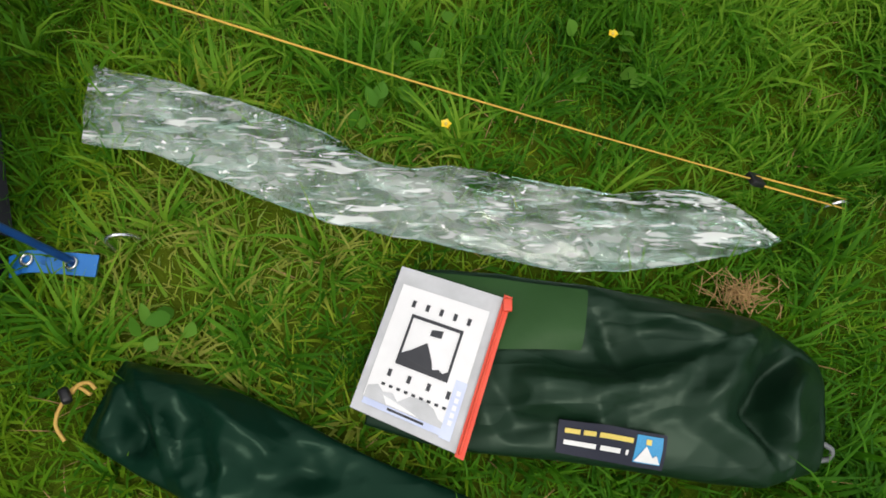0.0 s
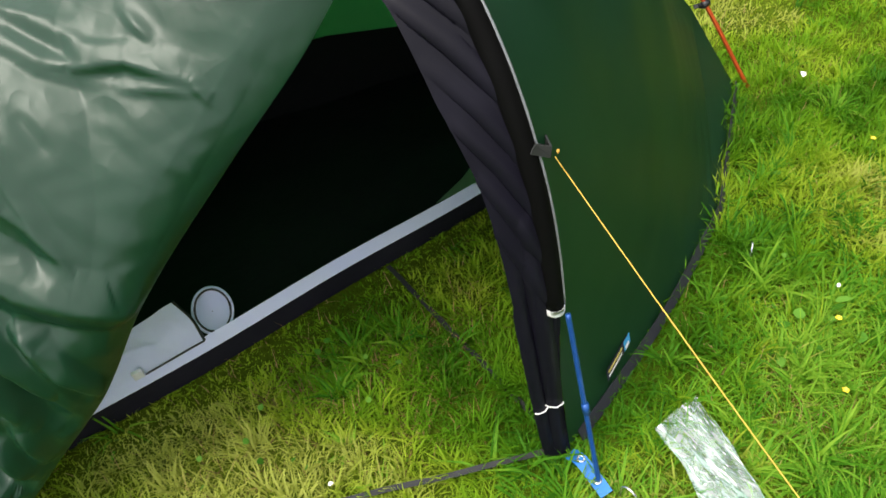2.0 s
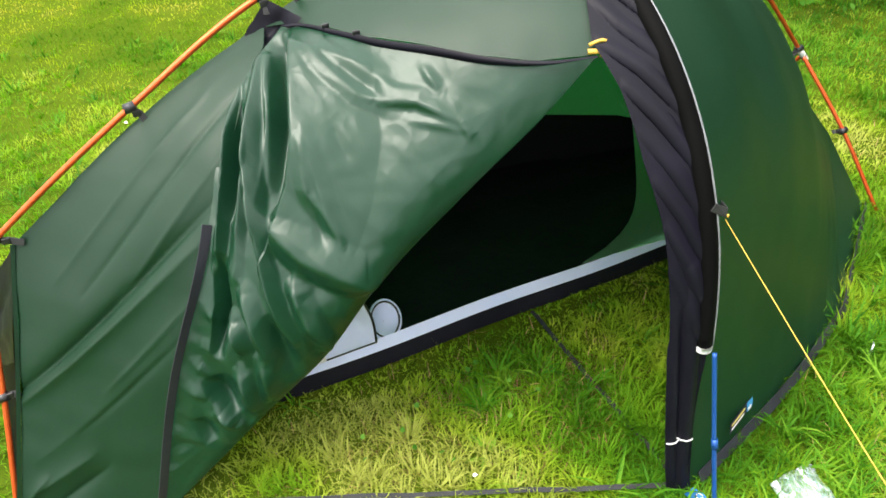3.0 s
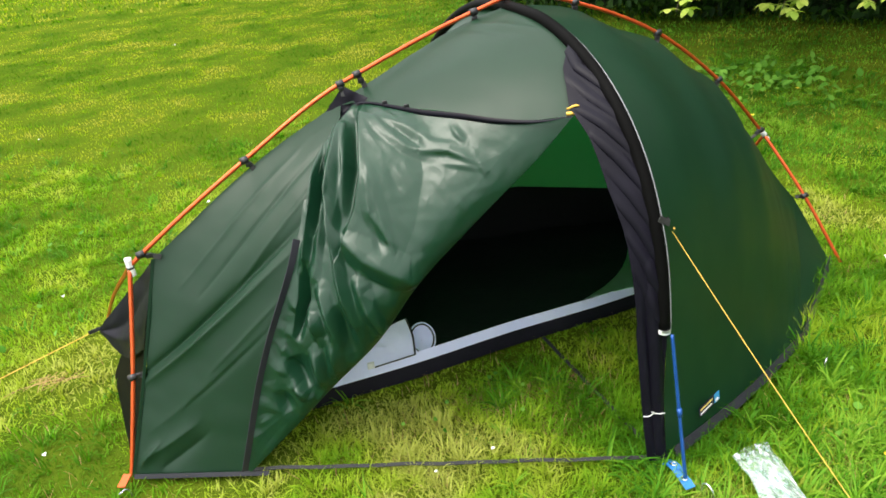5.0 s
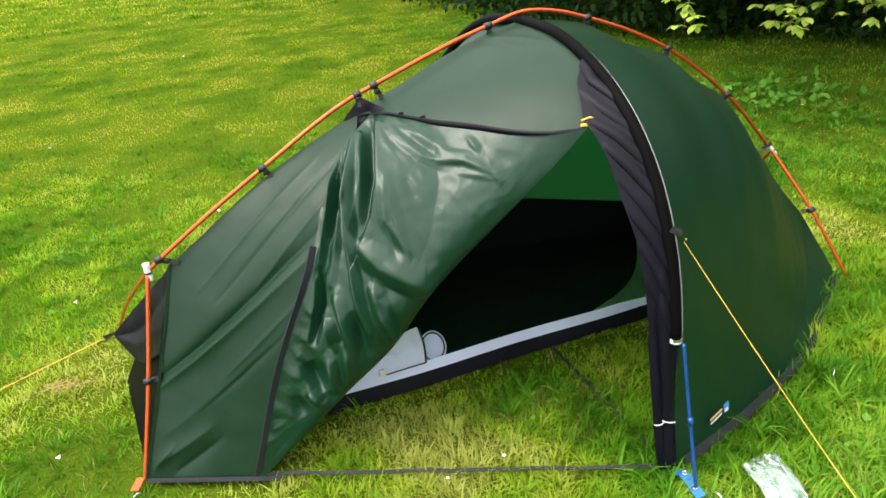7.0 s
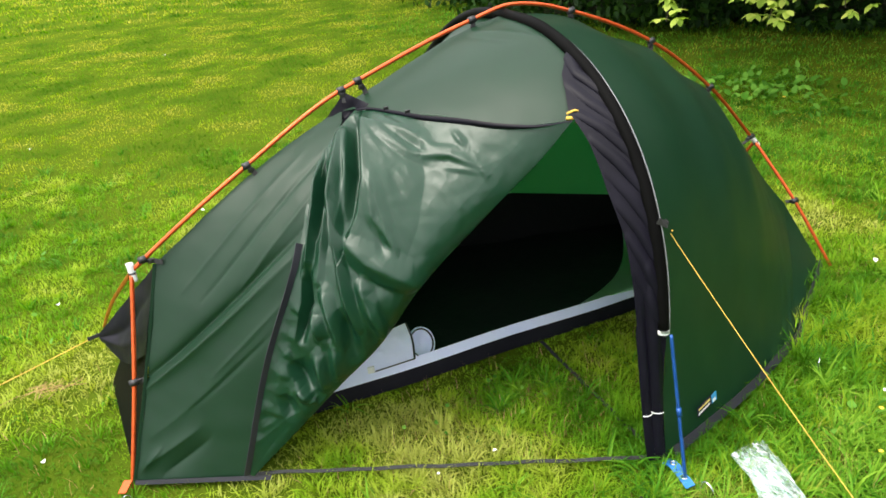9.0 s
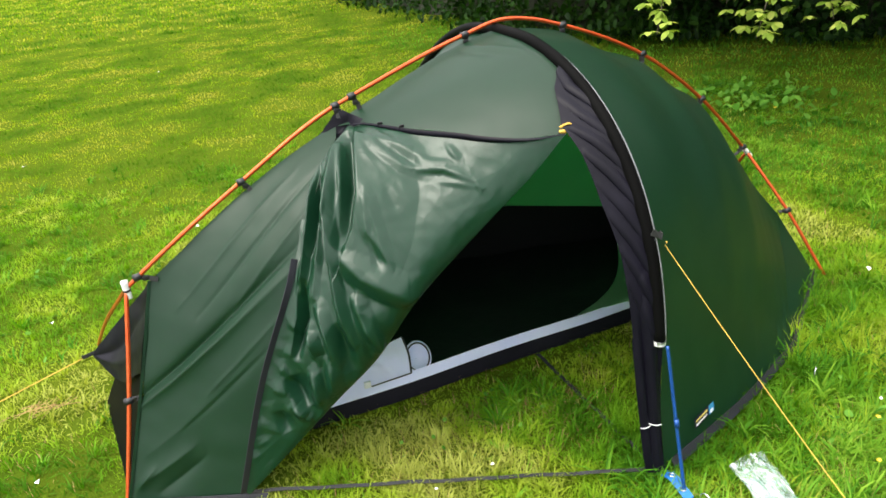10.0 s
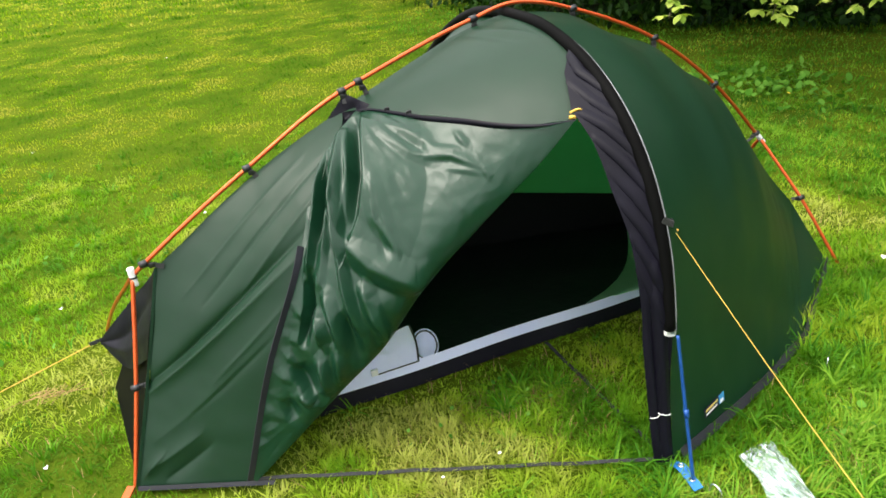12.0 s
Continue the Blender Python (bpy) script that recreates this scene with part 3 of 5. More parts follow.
for j in range(240):
    for i in range(210):
        u, v = UU[j, i], VV[j, i]
        fx, fz = FLAT[j, i, 0], FLAT[j, i, 2]
        left = max(0.0, min(1.0, (0.32 - u) / 0.14)) * max(0.0, min(1.0, (0.75 - v) / 0.15))
        lowr = max(0.0, min(1.0, (v - 0.46) / 0.16))
        pleat[j, i] = 0.0025 * left * facets((fx * 1.1, fz * 0.5, 0), 0.06, 2.0) + lowr * 0.0035 * facets((fx - 0.4 * fz, fz * 0.6, 0), 0.085, 3.0) + 0.0012 * facets((fx, fz, 0), 0.10, 6.0) + 0.0008 * facets((fx * 0.7, fz, 0), 0.04, 1.0)
DOORG = DOORG + ND * pleat[..., None]
pin = np.clip((1 - ss) / 0.10, 0, 1)[None, :, None] * np.clip(np.linspace(0, 1, 240) / 0.05, 0, 1)[:, None, None]
DOORG = FLAT + (DOORG - FLAT) * pin
part("door_sheet", sheet(DOORG, DOOR), tent, "loose creased green door folded across the opening")
drop = lambda f: 0.004 + 0.022 * max(0.0, math.sin(math.pi * min(1.0, f * 1.05))) ** 0.8
BIND = np.array([[top[k] + np.array((0, -0.010 - 0.006 * math.sin(math.pi * w), 0.006)) + (zr[90] - zr[0]) / np.linalg.norm(zr[90] - zr[0]) * np.array((0.1, 0.6, 1.0)) * drop(k / 209) * w for k in range(0, 210, 3)] for w in np.linspace(0, 1, 7)])
part("door_binding", sheet(BIND, STORM), tent, "dark fabric flap along the door's top")
for k in (36, 60):
    part("zip_puller", block(Matrix.Translation(top[k] + np.array((0, -0.006, 0.008))), (0.014, 0.005, 0.009), CLIP, 0.25), tent)
part("zip_tape", band(zl[92:] + (-0.004, -0.008, 0.004), (1, 0.5, 0.1), 0.019, 0.002, HEM), tent, "charcoal zip tape")
gus = [(-0.665, 0.80, 0.885), (-0.60, 0.80, 0.952), (-0.545, 0.735, 0.925), (-0.63, 0.74, 0.86)]
part("vent_cowl", sheet(wrinkle(np.array(quad(gus, STORM, 14)[0]).reshape(14, 14, 3), [(0.1, 0.5, 0.9, 0.5, 0.3, 0.02)], 0.004, 20, 1), STORM), tent, "small dark grey cowl at the zip's head")
tog = thing("door_toggle", "knotted ochre cord toggle holding the door back", "toggle")
part("loop", tube(spline([(-0.126, 0.364, 0.915), (-0.110, 0.349, 0.925), (-0.092, 0.360, 0.910), (-0.094, 0.376, 0.884)], 14), 0.003, CORD, 6), tog)
part("knot", tube(spline([(-0.130, 0.360, 0.905), (-0.115, 0.352, 0.906), (-0.099, 0.360, 0.901)], 8), 0.005, CORD, 6), tog)

# storm flap beside the hoop
STORM_V = [0.235, 0.283, 0.355, 0.417, 0.50, 0.58, 0.76, 1.0]
STORM_U = [0.985, 0.945, 0.92, 0.93, 0.932, 0.943, 0.95, 0.965]
G = np.array([[sample(LEFT, float(np.interp(v, STORM_V, STORM_U)) * (1 - s) + s, v) for s in np.linspace(0, 1, 46)] for v in np.linspace(0.235, 1, 170)])
slant = [(((0.10, 0.02 + 0.072 * k), (0.45, 0.075 + 0.074 * k), (0.92, 0.155 + 0.076 * k)), 0.0035, 0.007, (0.0075, 0.005, 0.0065)[k % 3]) for k in range(8)]
hang = [(((0.30, 0.60), (0.38, 0.97)), 0.005, 0.008, -0.008), (((0.55, 0.52), (0.62, 0.98)), 0.004, 0.008, 0.008), (((0.80, 0.66), (0.82, 0.98)), 0.005, 0.006, -0.006), (((0.12, 0.66), (0.18, 0.97)), 0.004, 0.007, 0.006)]
BASE = G.copy()
G = G - grid_normals(G) * (creases(BASE, lambda u, v: sample(BASE, u, v), slant + hang) + 0.001)[..., None]
G = G - grid_normals(G) * 0.011
G[:, -4:] += grid_normals(G)[:, -4:] * 0.004
part("storm_flap", sheet(G, STORM), tent, "dark grey storm flap beside the pole sleeve")
GN = grid_normals(G)
part("stitching", tube([sample(G, q, 0.876 + 0.004 * math.sin(q * 9)) - sample(GN, q, 0.876) * 0.0025 for q in np.linspace(0.12, 0.96, 24)], 0.0014, WHITE, 5), tent, "white stitching")

# right hand panels
G = RIGHT.copy()
G = wrinkle(G, [(0.86, 0.1, 0.90, 0.97, 0.006, 0.006), (0.95, 0.15, 0.97, 0.97, 0.006, 0.005), (0.1, 0.75, 0.3, 0.95, 0.05, 0.004)], 0.003, 4, -1)
part("fly_end_panel", sheet(G, FLY), tent, "taut dark green nylon panel")
tip_grid = [(1 - a) * ((1 - b) * SEAM_R[0] + b * FOOT_R) + a * TIP_R for b in np.linspace(0, 1, 14) for a in np.linspace(0, 1, 8)]
part("fly_tip_panel", sheet(np.array(tip_grid).reshape(14, 8, 3), FLY), tent)
part("hem", band(np.vstack([BOT_R[2:], np.linspace(FOOT_R, TIP_R, 12)[1:]]) + (0.006, -0.006, 0.006), (-0.2, 0.45, 0.9), 0.028, 0.002, HEM), tent, "charcoal hem tape along the bottom edge")
part("hem", band(BOT_L[:17] + (0, -0.006, 0.004), (0.1, 0.4, 0.9), 0.013, 0.002, HEM), tent, "charcoal hem tape along the bottom edge")
part("seam_tape", band(EDGE_L + (-0.004, -0.004, 0.0), (1, 0.3, 0.2), 0.008, 0.0015, FLY), tent)

# far side
def rear_patch(ridge, bottom, hoop, at_end):
    v = np.linspace(0, 1, 61)[:, None, None]
    w = np.linspace(0, 1, 61)[None, :, None] if at_end else np.linspace(1, 0, 61)[None, :, None]
    flat = (1 - v) * ridge[None] + v * bottom[None]
    bulge = hoop[:, None] - ((1 - v) * hoop[0] + v * hoop[-1])
    return (flat + bulge * w**3)[:, ::2]


back_bot_l = spline([tuple(FOOT_LB), (-0.8, 1.45, 0.02), (-0.17, 1.74, 0.03)], 61)
back_edge_l = spline([(-1.205, 0.744, 0.578), (-1.36, 0.90, 0.31), tuple(FOOT_LB)], 61)
part("fly_rear_panel", sheet(rear_patch(RIDGE_L, back_bot_l, hoop_back, True), FLY), tent)
back_bot_r = spline([(-0.17, 1.74, 0.03), (0.3, 1.68, 0.02), tuple(FOOT_RB)], 61)
back_seam_r = spline([(1.125, 0.87, 0.207), (0.95, 1.22, 0.13), tuple(FOOT_RB)], 61)
part("fly_rear_panel", sheet(rear_patch(RIDGE_R, back_bot_r, hoop_back, False), FLY), tent)
tip_b = np.array((1.16, 1.12, 0.012))
part("fly_tip_panel", quad([SEAM_R[0], TIP_R, tip_b, back_seam_r[30]], FLY), tent)
part("fly_tip_panel", quad([back_seam_r[30], tip_b, (0.95, 1.4, 0.012), FOOT_RB], FLY), tent)

# end wall with its hooded vent
HOOD = np.array((-1.472, 0.95, 0.281))
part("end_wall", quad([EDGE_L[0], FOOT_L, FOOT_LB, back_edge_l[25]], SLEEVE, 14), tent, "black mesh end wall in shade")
hood = coons(spline([tuple(EDGE_L[0]), (-1.345, 0.86, 0.42), tuple(HOOD)], 24), spline([tuple(EDGE_L[24] + (-0.012, -0.01, 0)), (-1.385, 0.80, 0.25), tuple(HOOD + (0.004, -0.01, -0.01))], 24),
             EDGE_L[0] + (EDGE_L[24] + (-0.012, -0.01, 0) - EDGE_L[0]) * np.linspace(0, 1, 24)[:, None], HOOD + np.linspace(0, 1, 24)[:, None] * (0.004, -0.01, -0.01))
part("vent_hood", sheet(wrinkle(hood, [(0.1, 0.3, 0.9, 0.5, 0.1, 0.01), (0.1, 0.7, 0.8, 0.7, 0.1, -0.008)], 0.004, 10, -1), STORM), tent, "dark grey hooded vent pulled out by a guy line")

# poles
ridge_pole = spline([(-1.271, 0.738, 0.571), (-1.229, 0.742, 0.60), (-0.907, 0.774, 0.799), (-0.607, 0.804, 0.958), (-0.555, 0.81, 0.976), (-0.184, 0.847, 1.092), (-0.06, 0.861, 1.118), (0.05, 0.872, 1.105), (0.159, 0.881, 1.072), (0.48, 0.913, 0.932), (0.763, 0.941, 0.725), (1.025, 0.968, 0.462)], 160)
part("ridge_pole", tube(ridge_pole, 0.0062, ORANGE, 10), tent, "glossy orange alloy ridge pole")
HUB_L, HUB_R = ridge_pole[0], ridge_pole[-1]
LEGS = [(HUB_L, (-1.335, 0.64, 0.29), (-1.412, 0.535, 0.0)), (HUB_L, (-1.44, 1.12, 0.30), (-1.60, 1.52, 0.0)), (HUB_R, (1.112, 0.815, 0.25), (1.198, 0.664, 0.0)), (HUB_R, (1.06, 1.14, 0.25), (1.10, 1.28, 0.0))]
for a, q, b in LEGS:
    part("pole_leg", tube(spline([tuple(a), q, b], 24), 0.0062, ORANGE, 10), tent, "glossy orange alloy pole leg")
for h in (HUB_L, HUB_R):
    ax = np.array((0, 0.05, 1.0)) if h[0] < 0 else ridge_pole[-8] - ridge_pole[-1]
    ax = ax / np.linalg.norm(ax)
    hub = part("pole_hub", tube([h + ax * k for k in (0.024, 0.014, -0.024, -0.030)], 0.0098, WHITE, 12), tent, "white hub joining pole and legs")
    part("collar", tube([h - ax * 0.002, h - ax * 0.008], 0.0108, CLIP, 12), hub)
sleeve_line = np.vstack([hoop_back[-24::-1], hoop_front]) + (-0.011, -0.004, 0.0)
keep = sleeve_line[:, 2] > 0.385
part("pole_sleeve", tube(sleeve_line[keep], 0.0165, SLEEVE, 12), tent, "black nylon pole sleeve over the hoop")
part("piping", tube(sleeve_line[keep] + (0.013, -0.010, 0.005), 0.0024, PIPING, 6), tent, "pale grey piping")
low = spline([(-0.001, -0.052, 0.026), (0.006, 0.008, 0.2), (0.008, 0.066, 0.40)], 40)
part("hoop_pole", tube(low, 0.0047, BLUE, 10), tent, "blue alloy hoop pole")
fe = sleeve_line[keep][-1]
part("sleeve_cuff", tube([fe + (0, -0.001, -0.007), fe + (0, -0.001, -0.006), fe + (0, 0, 0.004), fe + (0, 0, 0.005)], 0.0172, WHITE, 14), tent, "white cuff at the sleeve's end")
part("pole_collar", tube([np.array((0.0058, 0.003, 0.19)), np.array((0.0063, 0.010, 0.21))], 0.007, BLUE, 10), tent)


def clip(at, to):
    """A black hook on the pole with a short strap to the fly."""
    at, to = np.array(at, float), np.array(to, float)
    c = part("clip", tube([at + (-0.011, 0, -0.002), at + (0.011, 0, 0.002)], 0.0105, CLIP, 10), tent, "black plastic pole clip")
    part("strap", band([at, (at + to) / 2 + (0.004, 0, 0), to], (1, 0, 0.3), 0.014, 0.003, WEB), c)
    part("hook", block(Matrix.Translation((at * 0.6 + to * 0.4)), (0.016, 0.008, 0.014), CLIP), c)


for pp, ff in (((-1.235, 0.742, 0.597), (-1.185, 0.735, 0.58)), ((-0.907, 0.774, 0.799), (-0.885, 0.765, 0.768)), ((-0.607, 0.804, 0.958), (-0.605, 0.79, 0.925)), ((-0.555, 0.81, 0.976), (-0.535, 0.80, 0.93)),
               ((-0.184, 0.847, 1.092), (-0.184, 0.835, 1.04)), ((0.159, 0.881, 1.072), (0.15, 0.87, 1.03)), ((0.48, 0.913, 0.932), (0.468, 0.90, 0.895)), ((0.763, 0.941, 0.725), (0.74, 0.93, 0.70)),
               ((1.0, 0.965, 0.487), (0.945, 0.945, 0.47)), ((1.113, 0.81, 0.245), (1.085, 0.825, 0.24)), ((-1.338, 0.635, 0.28), (-1.302, 0.632, 0.285))):
    clip(pp, ff)

# hoop foot: webbing strap with an eyelet, straps along the ground
strap = part("foot_strap", band(spline([(-0.008, 0.022, 0.020), (-0.004, 0.0, 0.03), (-0.003, -0.04, 0.026), (-0.004, -0.078, 0.022)], 16), (1, 0, 0.15), 0.026, 0.003, BLUEWEB), tent, "bright blue webbing foot strap")
part("eyelet", ring((-0.002, -0.002, 0.0335), (0, 0.1, 1), 0.0065, 0.0022, STEEL), strap, "silver eyelet")
part("eyelet", ring((-0.003, -0.05, 0.028), (0, 0.1, 1), 0.0065, 0.0022, STEEL), strap, "silver eyelet")
foot2 = part("foot_strap", band([FOOT_L + (-0.02, 0.01, 0.005), FOOT_L + (-0.035, -0.03, 0.0)], (1, 0, 0), 0.022, 0.004, ORANGE), tent, "orange foot strap")
wob = lambda a, b, n, amp: [np.array(a) + (np.array(b) - np.array(a)) * k / (n - 1) + np.array((0, amp * math.sin(k * 0.7), 0.0015 * math.sin(k * 1.3))) for k in range(n)]
part("base_strap", band(wob((-1.35, 0.525, 0.024), (-0.03, 0.045, 0.024), 40, 0.0012), (0, 1, 0.2), 0.011, 0.002, WEB), tent, "black webbing strap along the ground")
part("base_strap", band(wob((-0.06, 0.68, 0.006), (-0.005, 0.06, 0.004), 20, 0.003), (1, 0, 0), 0.012, 0.002, WEB), tent, "black webbing strap along the ground")

# guy attachment and little woven label on the end panel
att = part("guy_tab", band([(-0.005, 0.135, 0.69), (0.02, 0.13, 0.675), (0.045, 0.175, 0.66)], (0, 0, 1), 0.016, 0.003, WEB), tent)
part("ring", ring((0.049, 0.19, 0.656), (0.3, 1, 0.2), 0.009, 0.002, STEEL), att)
RN = -grid_normals(RIGHT)


def best_uv(target):
    d = np.linalg.norm(RIGHT - np.array(target), axis=2)
    j, i = np.unravel_index(d.argmin(), d.shape)
    return i / 60, j / 60


LP, LQ = np.array((0.127, 0.103, 0.081)), np.array((0.230, 0.153, 0.077))
LT = (LQ - LP) / np.linalg.norm(LQ - LP)
lu, lv = best_uv((LP + LQ) / 2)
LN = sample(RN, lu, lv)
LN = LN * (1 if LN[1] < 0 else -1) / np.linalg.norm(LN)
LW = np.cross(LN, LT)
LW = LW * (1 if LW[2] > 0 else -1)
LO = sample(RIGHT, lu, lv) - LT * 0.057


def on_panel(a0, b0, a1, b1, off, mat):
    return sheet(np.array([[LO + LT * a + LW * b + LN * off for a in np.linspace(a0, a1, 5)] for b in np.linspace(b0, b1, 3)]), mat)


lab = part("woven_label", on_panel(0, -0.016, 0.114, 0.016, 0.006, NAVY), tent, "small navy woven label")
part("emblem", on_panel(0.082, -0.014, 0.112, 0.014, 0.0075, SKYBLUE), lab, "sky blue emblem")
part("emblem_peak", on_panel(0.086, -0.012, 0.104, -0.001, 0.0085, WHITE), lab, "white peak")
part("lettering_bar", on_panel(0.006, 0.003, 0.074, 0.009, 0.0075, GOLD), lab)
part("lettering_bar", on_panel(0.006, -0.009, 0.070, -0.003, 0.0075, WHITE), lab)

# ---------------------------------------------------------------- inner tent
inner = thing("inner_tent", "pale inner tent with black groundsheet, its door hanging open", "inner tent")
X0, X1, Y0, Y1 = -1.22, 0.95, 0.70, 1.45
front = lambda x: 0.695 + 0.075 * x
rear = lambda x: float(np.interp(x, [-1.22, -0.17, 0.75, 0.95], [0.96, 1.49, 1.34, 1.10]))
rim_z = lambda x: float(np.interp(x, [-1.22, -0.6, 0.14, 0.6, 0.95], [0.12, 0.25, 0.272, 0.195, 0.07]))
floor_g = np.array([[(x, front(x) + 0.01 + (rear(x) - front(x) - 0.01) * t, 0.022 + 0.010 * noise.noise(Vector((x * 5, t * 4, 1)))) for x in np.linspace(X0, X1, 70)] for t in np.linspace(0, 1, 36)])
part("groundsheet", sheet(floor_g, TRAY), inner, "black waterproof groundsheet")
part("tray_side", sheet(np.array([[(x, front(x) - 0.004 * math.sin(x * 9) + 0.15 * z, z) for x in np.linspace(X0, X1, 60)] for z in np.linspace(0, 0.057, 5)]), TRAYSIDE), inner, "dark groundsheet side")
part("tray_side", sheet(np.array([[(x, rear(x) - 0.05 * z, z * rim_z(x)) for x in np.linspace(X0, X1, 60)] for z in np.linspace(0, 1, 6)]), TRAY), inner, "dark groundsheet side")
part("sill", sheet(np.array([[(x, front(x) + 0.004 + 0.35 * z - 0.004 * math.sin(x * 9), 0.057 + z) for x in np.linspace(X0, 0.5, 70)] for z in np.linspace(0, 0.034, 5)]), SILL), inner, "pale lilac-grey fabric sill")
crest = np.vstack([RIDGE_L[:-1], RIDGE_R])
crest_x = crest[:, 0]
wall_top = np.array([(x, float(np.interp(x, crest_x, crest[:, 1])) + 0.02, float(np.interp(x, crest_x, crest[:, 2])) - 0.075) for x in np.linspace(-1.12, X1 - 0.02, 50)])
wall_bot = np.array([(x, rear(x) - 0.048, rim_z(x) - 0.004) for x in np.linspace(X0, X1, 50)])
back_wall = wall_top[None] + (wall_bot - wall_top)[None] * np.linspace(0, 1, 24)[:, None, None]
part("rear_wall", sheet(back_wall, INNER), inner, "pale fabric wall coloured with the fly's green light")
G = np.zeros((24, 24, 3))
for j, t in enumerate(np.linspace(0, 1, 24)):
    zz = 0.088 + 0.55 * t
    xl = 0.12 + 0.22 * (1 - math.exp(-((zz - 0.088) / 0.045)))
    for i, s in enumerate(np.linspace(0, 1, 24)):
        G[j, i] = (xl + (X1 - 0.55 * t - xl) * s, front(xl) + 0.02 + 0.20 * t, zz)
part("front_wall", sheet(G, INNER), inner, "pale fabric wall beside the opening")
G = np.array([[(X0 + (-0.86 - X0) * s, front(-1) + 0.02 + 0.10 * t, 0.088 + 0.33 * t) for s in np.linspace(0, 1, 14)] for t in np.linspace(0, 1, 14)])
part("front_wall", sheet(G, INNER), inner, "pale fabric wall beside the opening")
# the inner door, dropped in folds behind the sill
fold = coons(spline([(-0.82, 0.70, 0.15), (-0.66, 0.685, 0.19), (-0.537, 0.665, 0.232)], 30), spline([(-0.82, 0.652, 0.085), (-0.66, 0.658, 0.086), (-0.524, 0.664, 0.088)], 30),
             np.linspace((-0.82, 0.70, 0.15), (-0.82, 0.652, 0.085), 24), spline([(-0.537, 0.665, 0.232), (-0.524, 0.668, 0.165), (-0.524, 0.664, 0.088)], 24))
fd = part("folded_door", sheet(wrinkle(fold, [(0.62, 0.1, 0.80, 0.95, 0.05, -0.010), (0.3, 0.3, 0.75, 0.6, 0.08, 0.008), (0.85, 0.2, 0.92, 0.9, 0.05, 0.006)], 0.003, 20), SILL), inner, "pale grey inner door folded inside the sill")
part("edge_binding", tube(spline([(-0.537, 0.663, 0.232), (-0.523, 0.664, 0.165), (-0.523, 0.660, 0.090)], 16), 0.0032, CLIP, 6), fd, "dark binding")
part("edge_binding", tube(spline([(-0.523, 0.656, 0.092), (-0.60, 0.652, 0.090), (-0.66, 0.648, 0.089)], 12), 0.0022, CLIP, 6), fd, "dark binding")
CC, CA, CB = np.array((-0.480, 0.722, 0.100)), np.array((0.043, 0.004, -0.004)), np.array((0.004, 0.040, 0.034))
CN = np.cross(CA, CB) / np.linalg.norm(np.cross(CA, CB))
CN = CN * (1 if CN[1] < 0 else -1)
dish = np.array([[CC + r * (CA * math.cos(q) + CB * math.sin(q)) - CN * 0.022 * (1 - r * r) for q in np.linspace(0, 2 * math.pi, 33)] for r in (0.02, 0.3, 0.55, 0.78, 0.93, 1.0)])
cp = part("rolled_fold", sheet(dish, SILL), inner, "rounded pocket of pale inner fabric")
part("edge_binding", tube(dish[4] + CN * 0.004, 0.0034, CLIP, 6), cp, "dark binding")
part("pocket_rim", tube(dish[5], 0.0042, SILL, 8), cp, "pale padded rim")
part("door_clip", block(Matrix.Translation((-0.672, 0.648, 0.10)), (0.022, 0.010, 0.022), WHITE), inner, "white plastic buckle")

# ---------------------------------------------------------------- guy lines and pegs
guy = thing("guy_line", "taut yellow cord from the hoop to a peg in the grass", "guy line", "guy lines")
A, K, B = np.array((0.050, 0.195, 0.653)), np.array((0.113, -0.859, 0.080)), np.array((0.120, -1.02, 0.005))
part("cord", tube([A + (K - A) * k - np.array((0, 0, 0.02 * math.sin(math.pi * k))) for k in np.linspace(0, 1, 40)], 0.0009, CORD, 6), guy)
part("loop_cord", tube(np.linspace(K + (0.004, 0, 0.002), B + (0.006, 0, 0.004), 10), 0.0012, CORD, 6), guy)
part("loop_cord", tube(np.linspace(K + (-0.004, 0, -0.002), B + (-0.006, 0, 0.0), 10), 0.0012, CORD, 6), guy)
part("runner", block(look(K, B) @ pose(0, 0, 0, 0, 0, 20), (0.018, 0.008, 0.020), CLIP), guy, "black plastic line runner")
part("knot", tube(spline([A + (-0.006, 0, 0.008), A + (0.004, -0.006, 0.0), A + (-0.002, -0.018, -0.012), A + (0.012, -0.03, -0.02)], 14), 0.0042, CORD, 6), guy)
guy2 = thing("guy_line", "yellow cord from the tent's end vent across the lawn", "guy line", "guy lines")
E2 = HOOD + (np.array((-2.25, 1.05, 0.0)) - HOOD)
part("cord", tube(np.linspace(HOOD, E2, 30), 0.0016, CORD, 6), guy2)
part("tab", band([HOOD + (0.02, -0.01, 0.008), HOOD, HOOD + (-0.03, 0.0, -0.006)], (0, 0, 1), 0.012, 0.003, WEB), guy2)


def peg(x, y, yaw, z=0.035):
    m = pose(x, y, z, 0, 0, yaw)
    pts = [m @ Vector(q) for q in ((0.0, 0.0, -0.12), (0, 0, -0.02), (0.002, 0, 0.0), (0.010, 0, 0.008), (0.022, 0, 0.006), (0.032, 0, -0.004), (0.036, 0, -0.016))]
    solo("tent_peg", tube(spline([tuple(q) for q in pts], 26), 0.0024, STEEL, 8), "bright alloy hooked tent peg pushed into the lawn", "tent peg", "tent pegs")


peg(0.024, -0.085, -75)
peg(0.655, 0.178, 40, 0.03)
peg(0.12, -1.02, 100, 0.012)
peg(-1.41, 0.49, 200, 0.012)
peg(E2[0], E2[1], 180, 0.02)


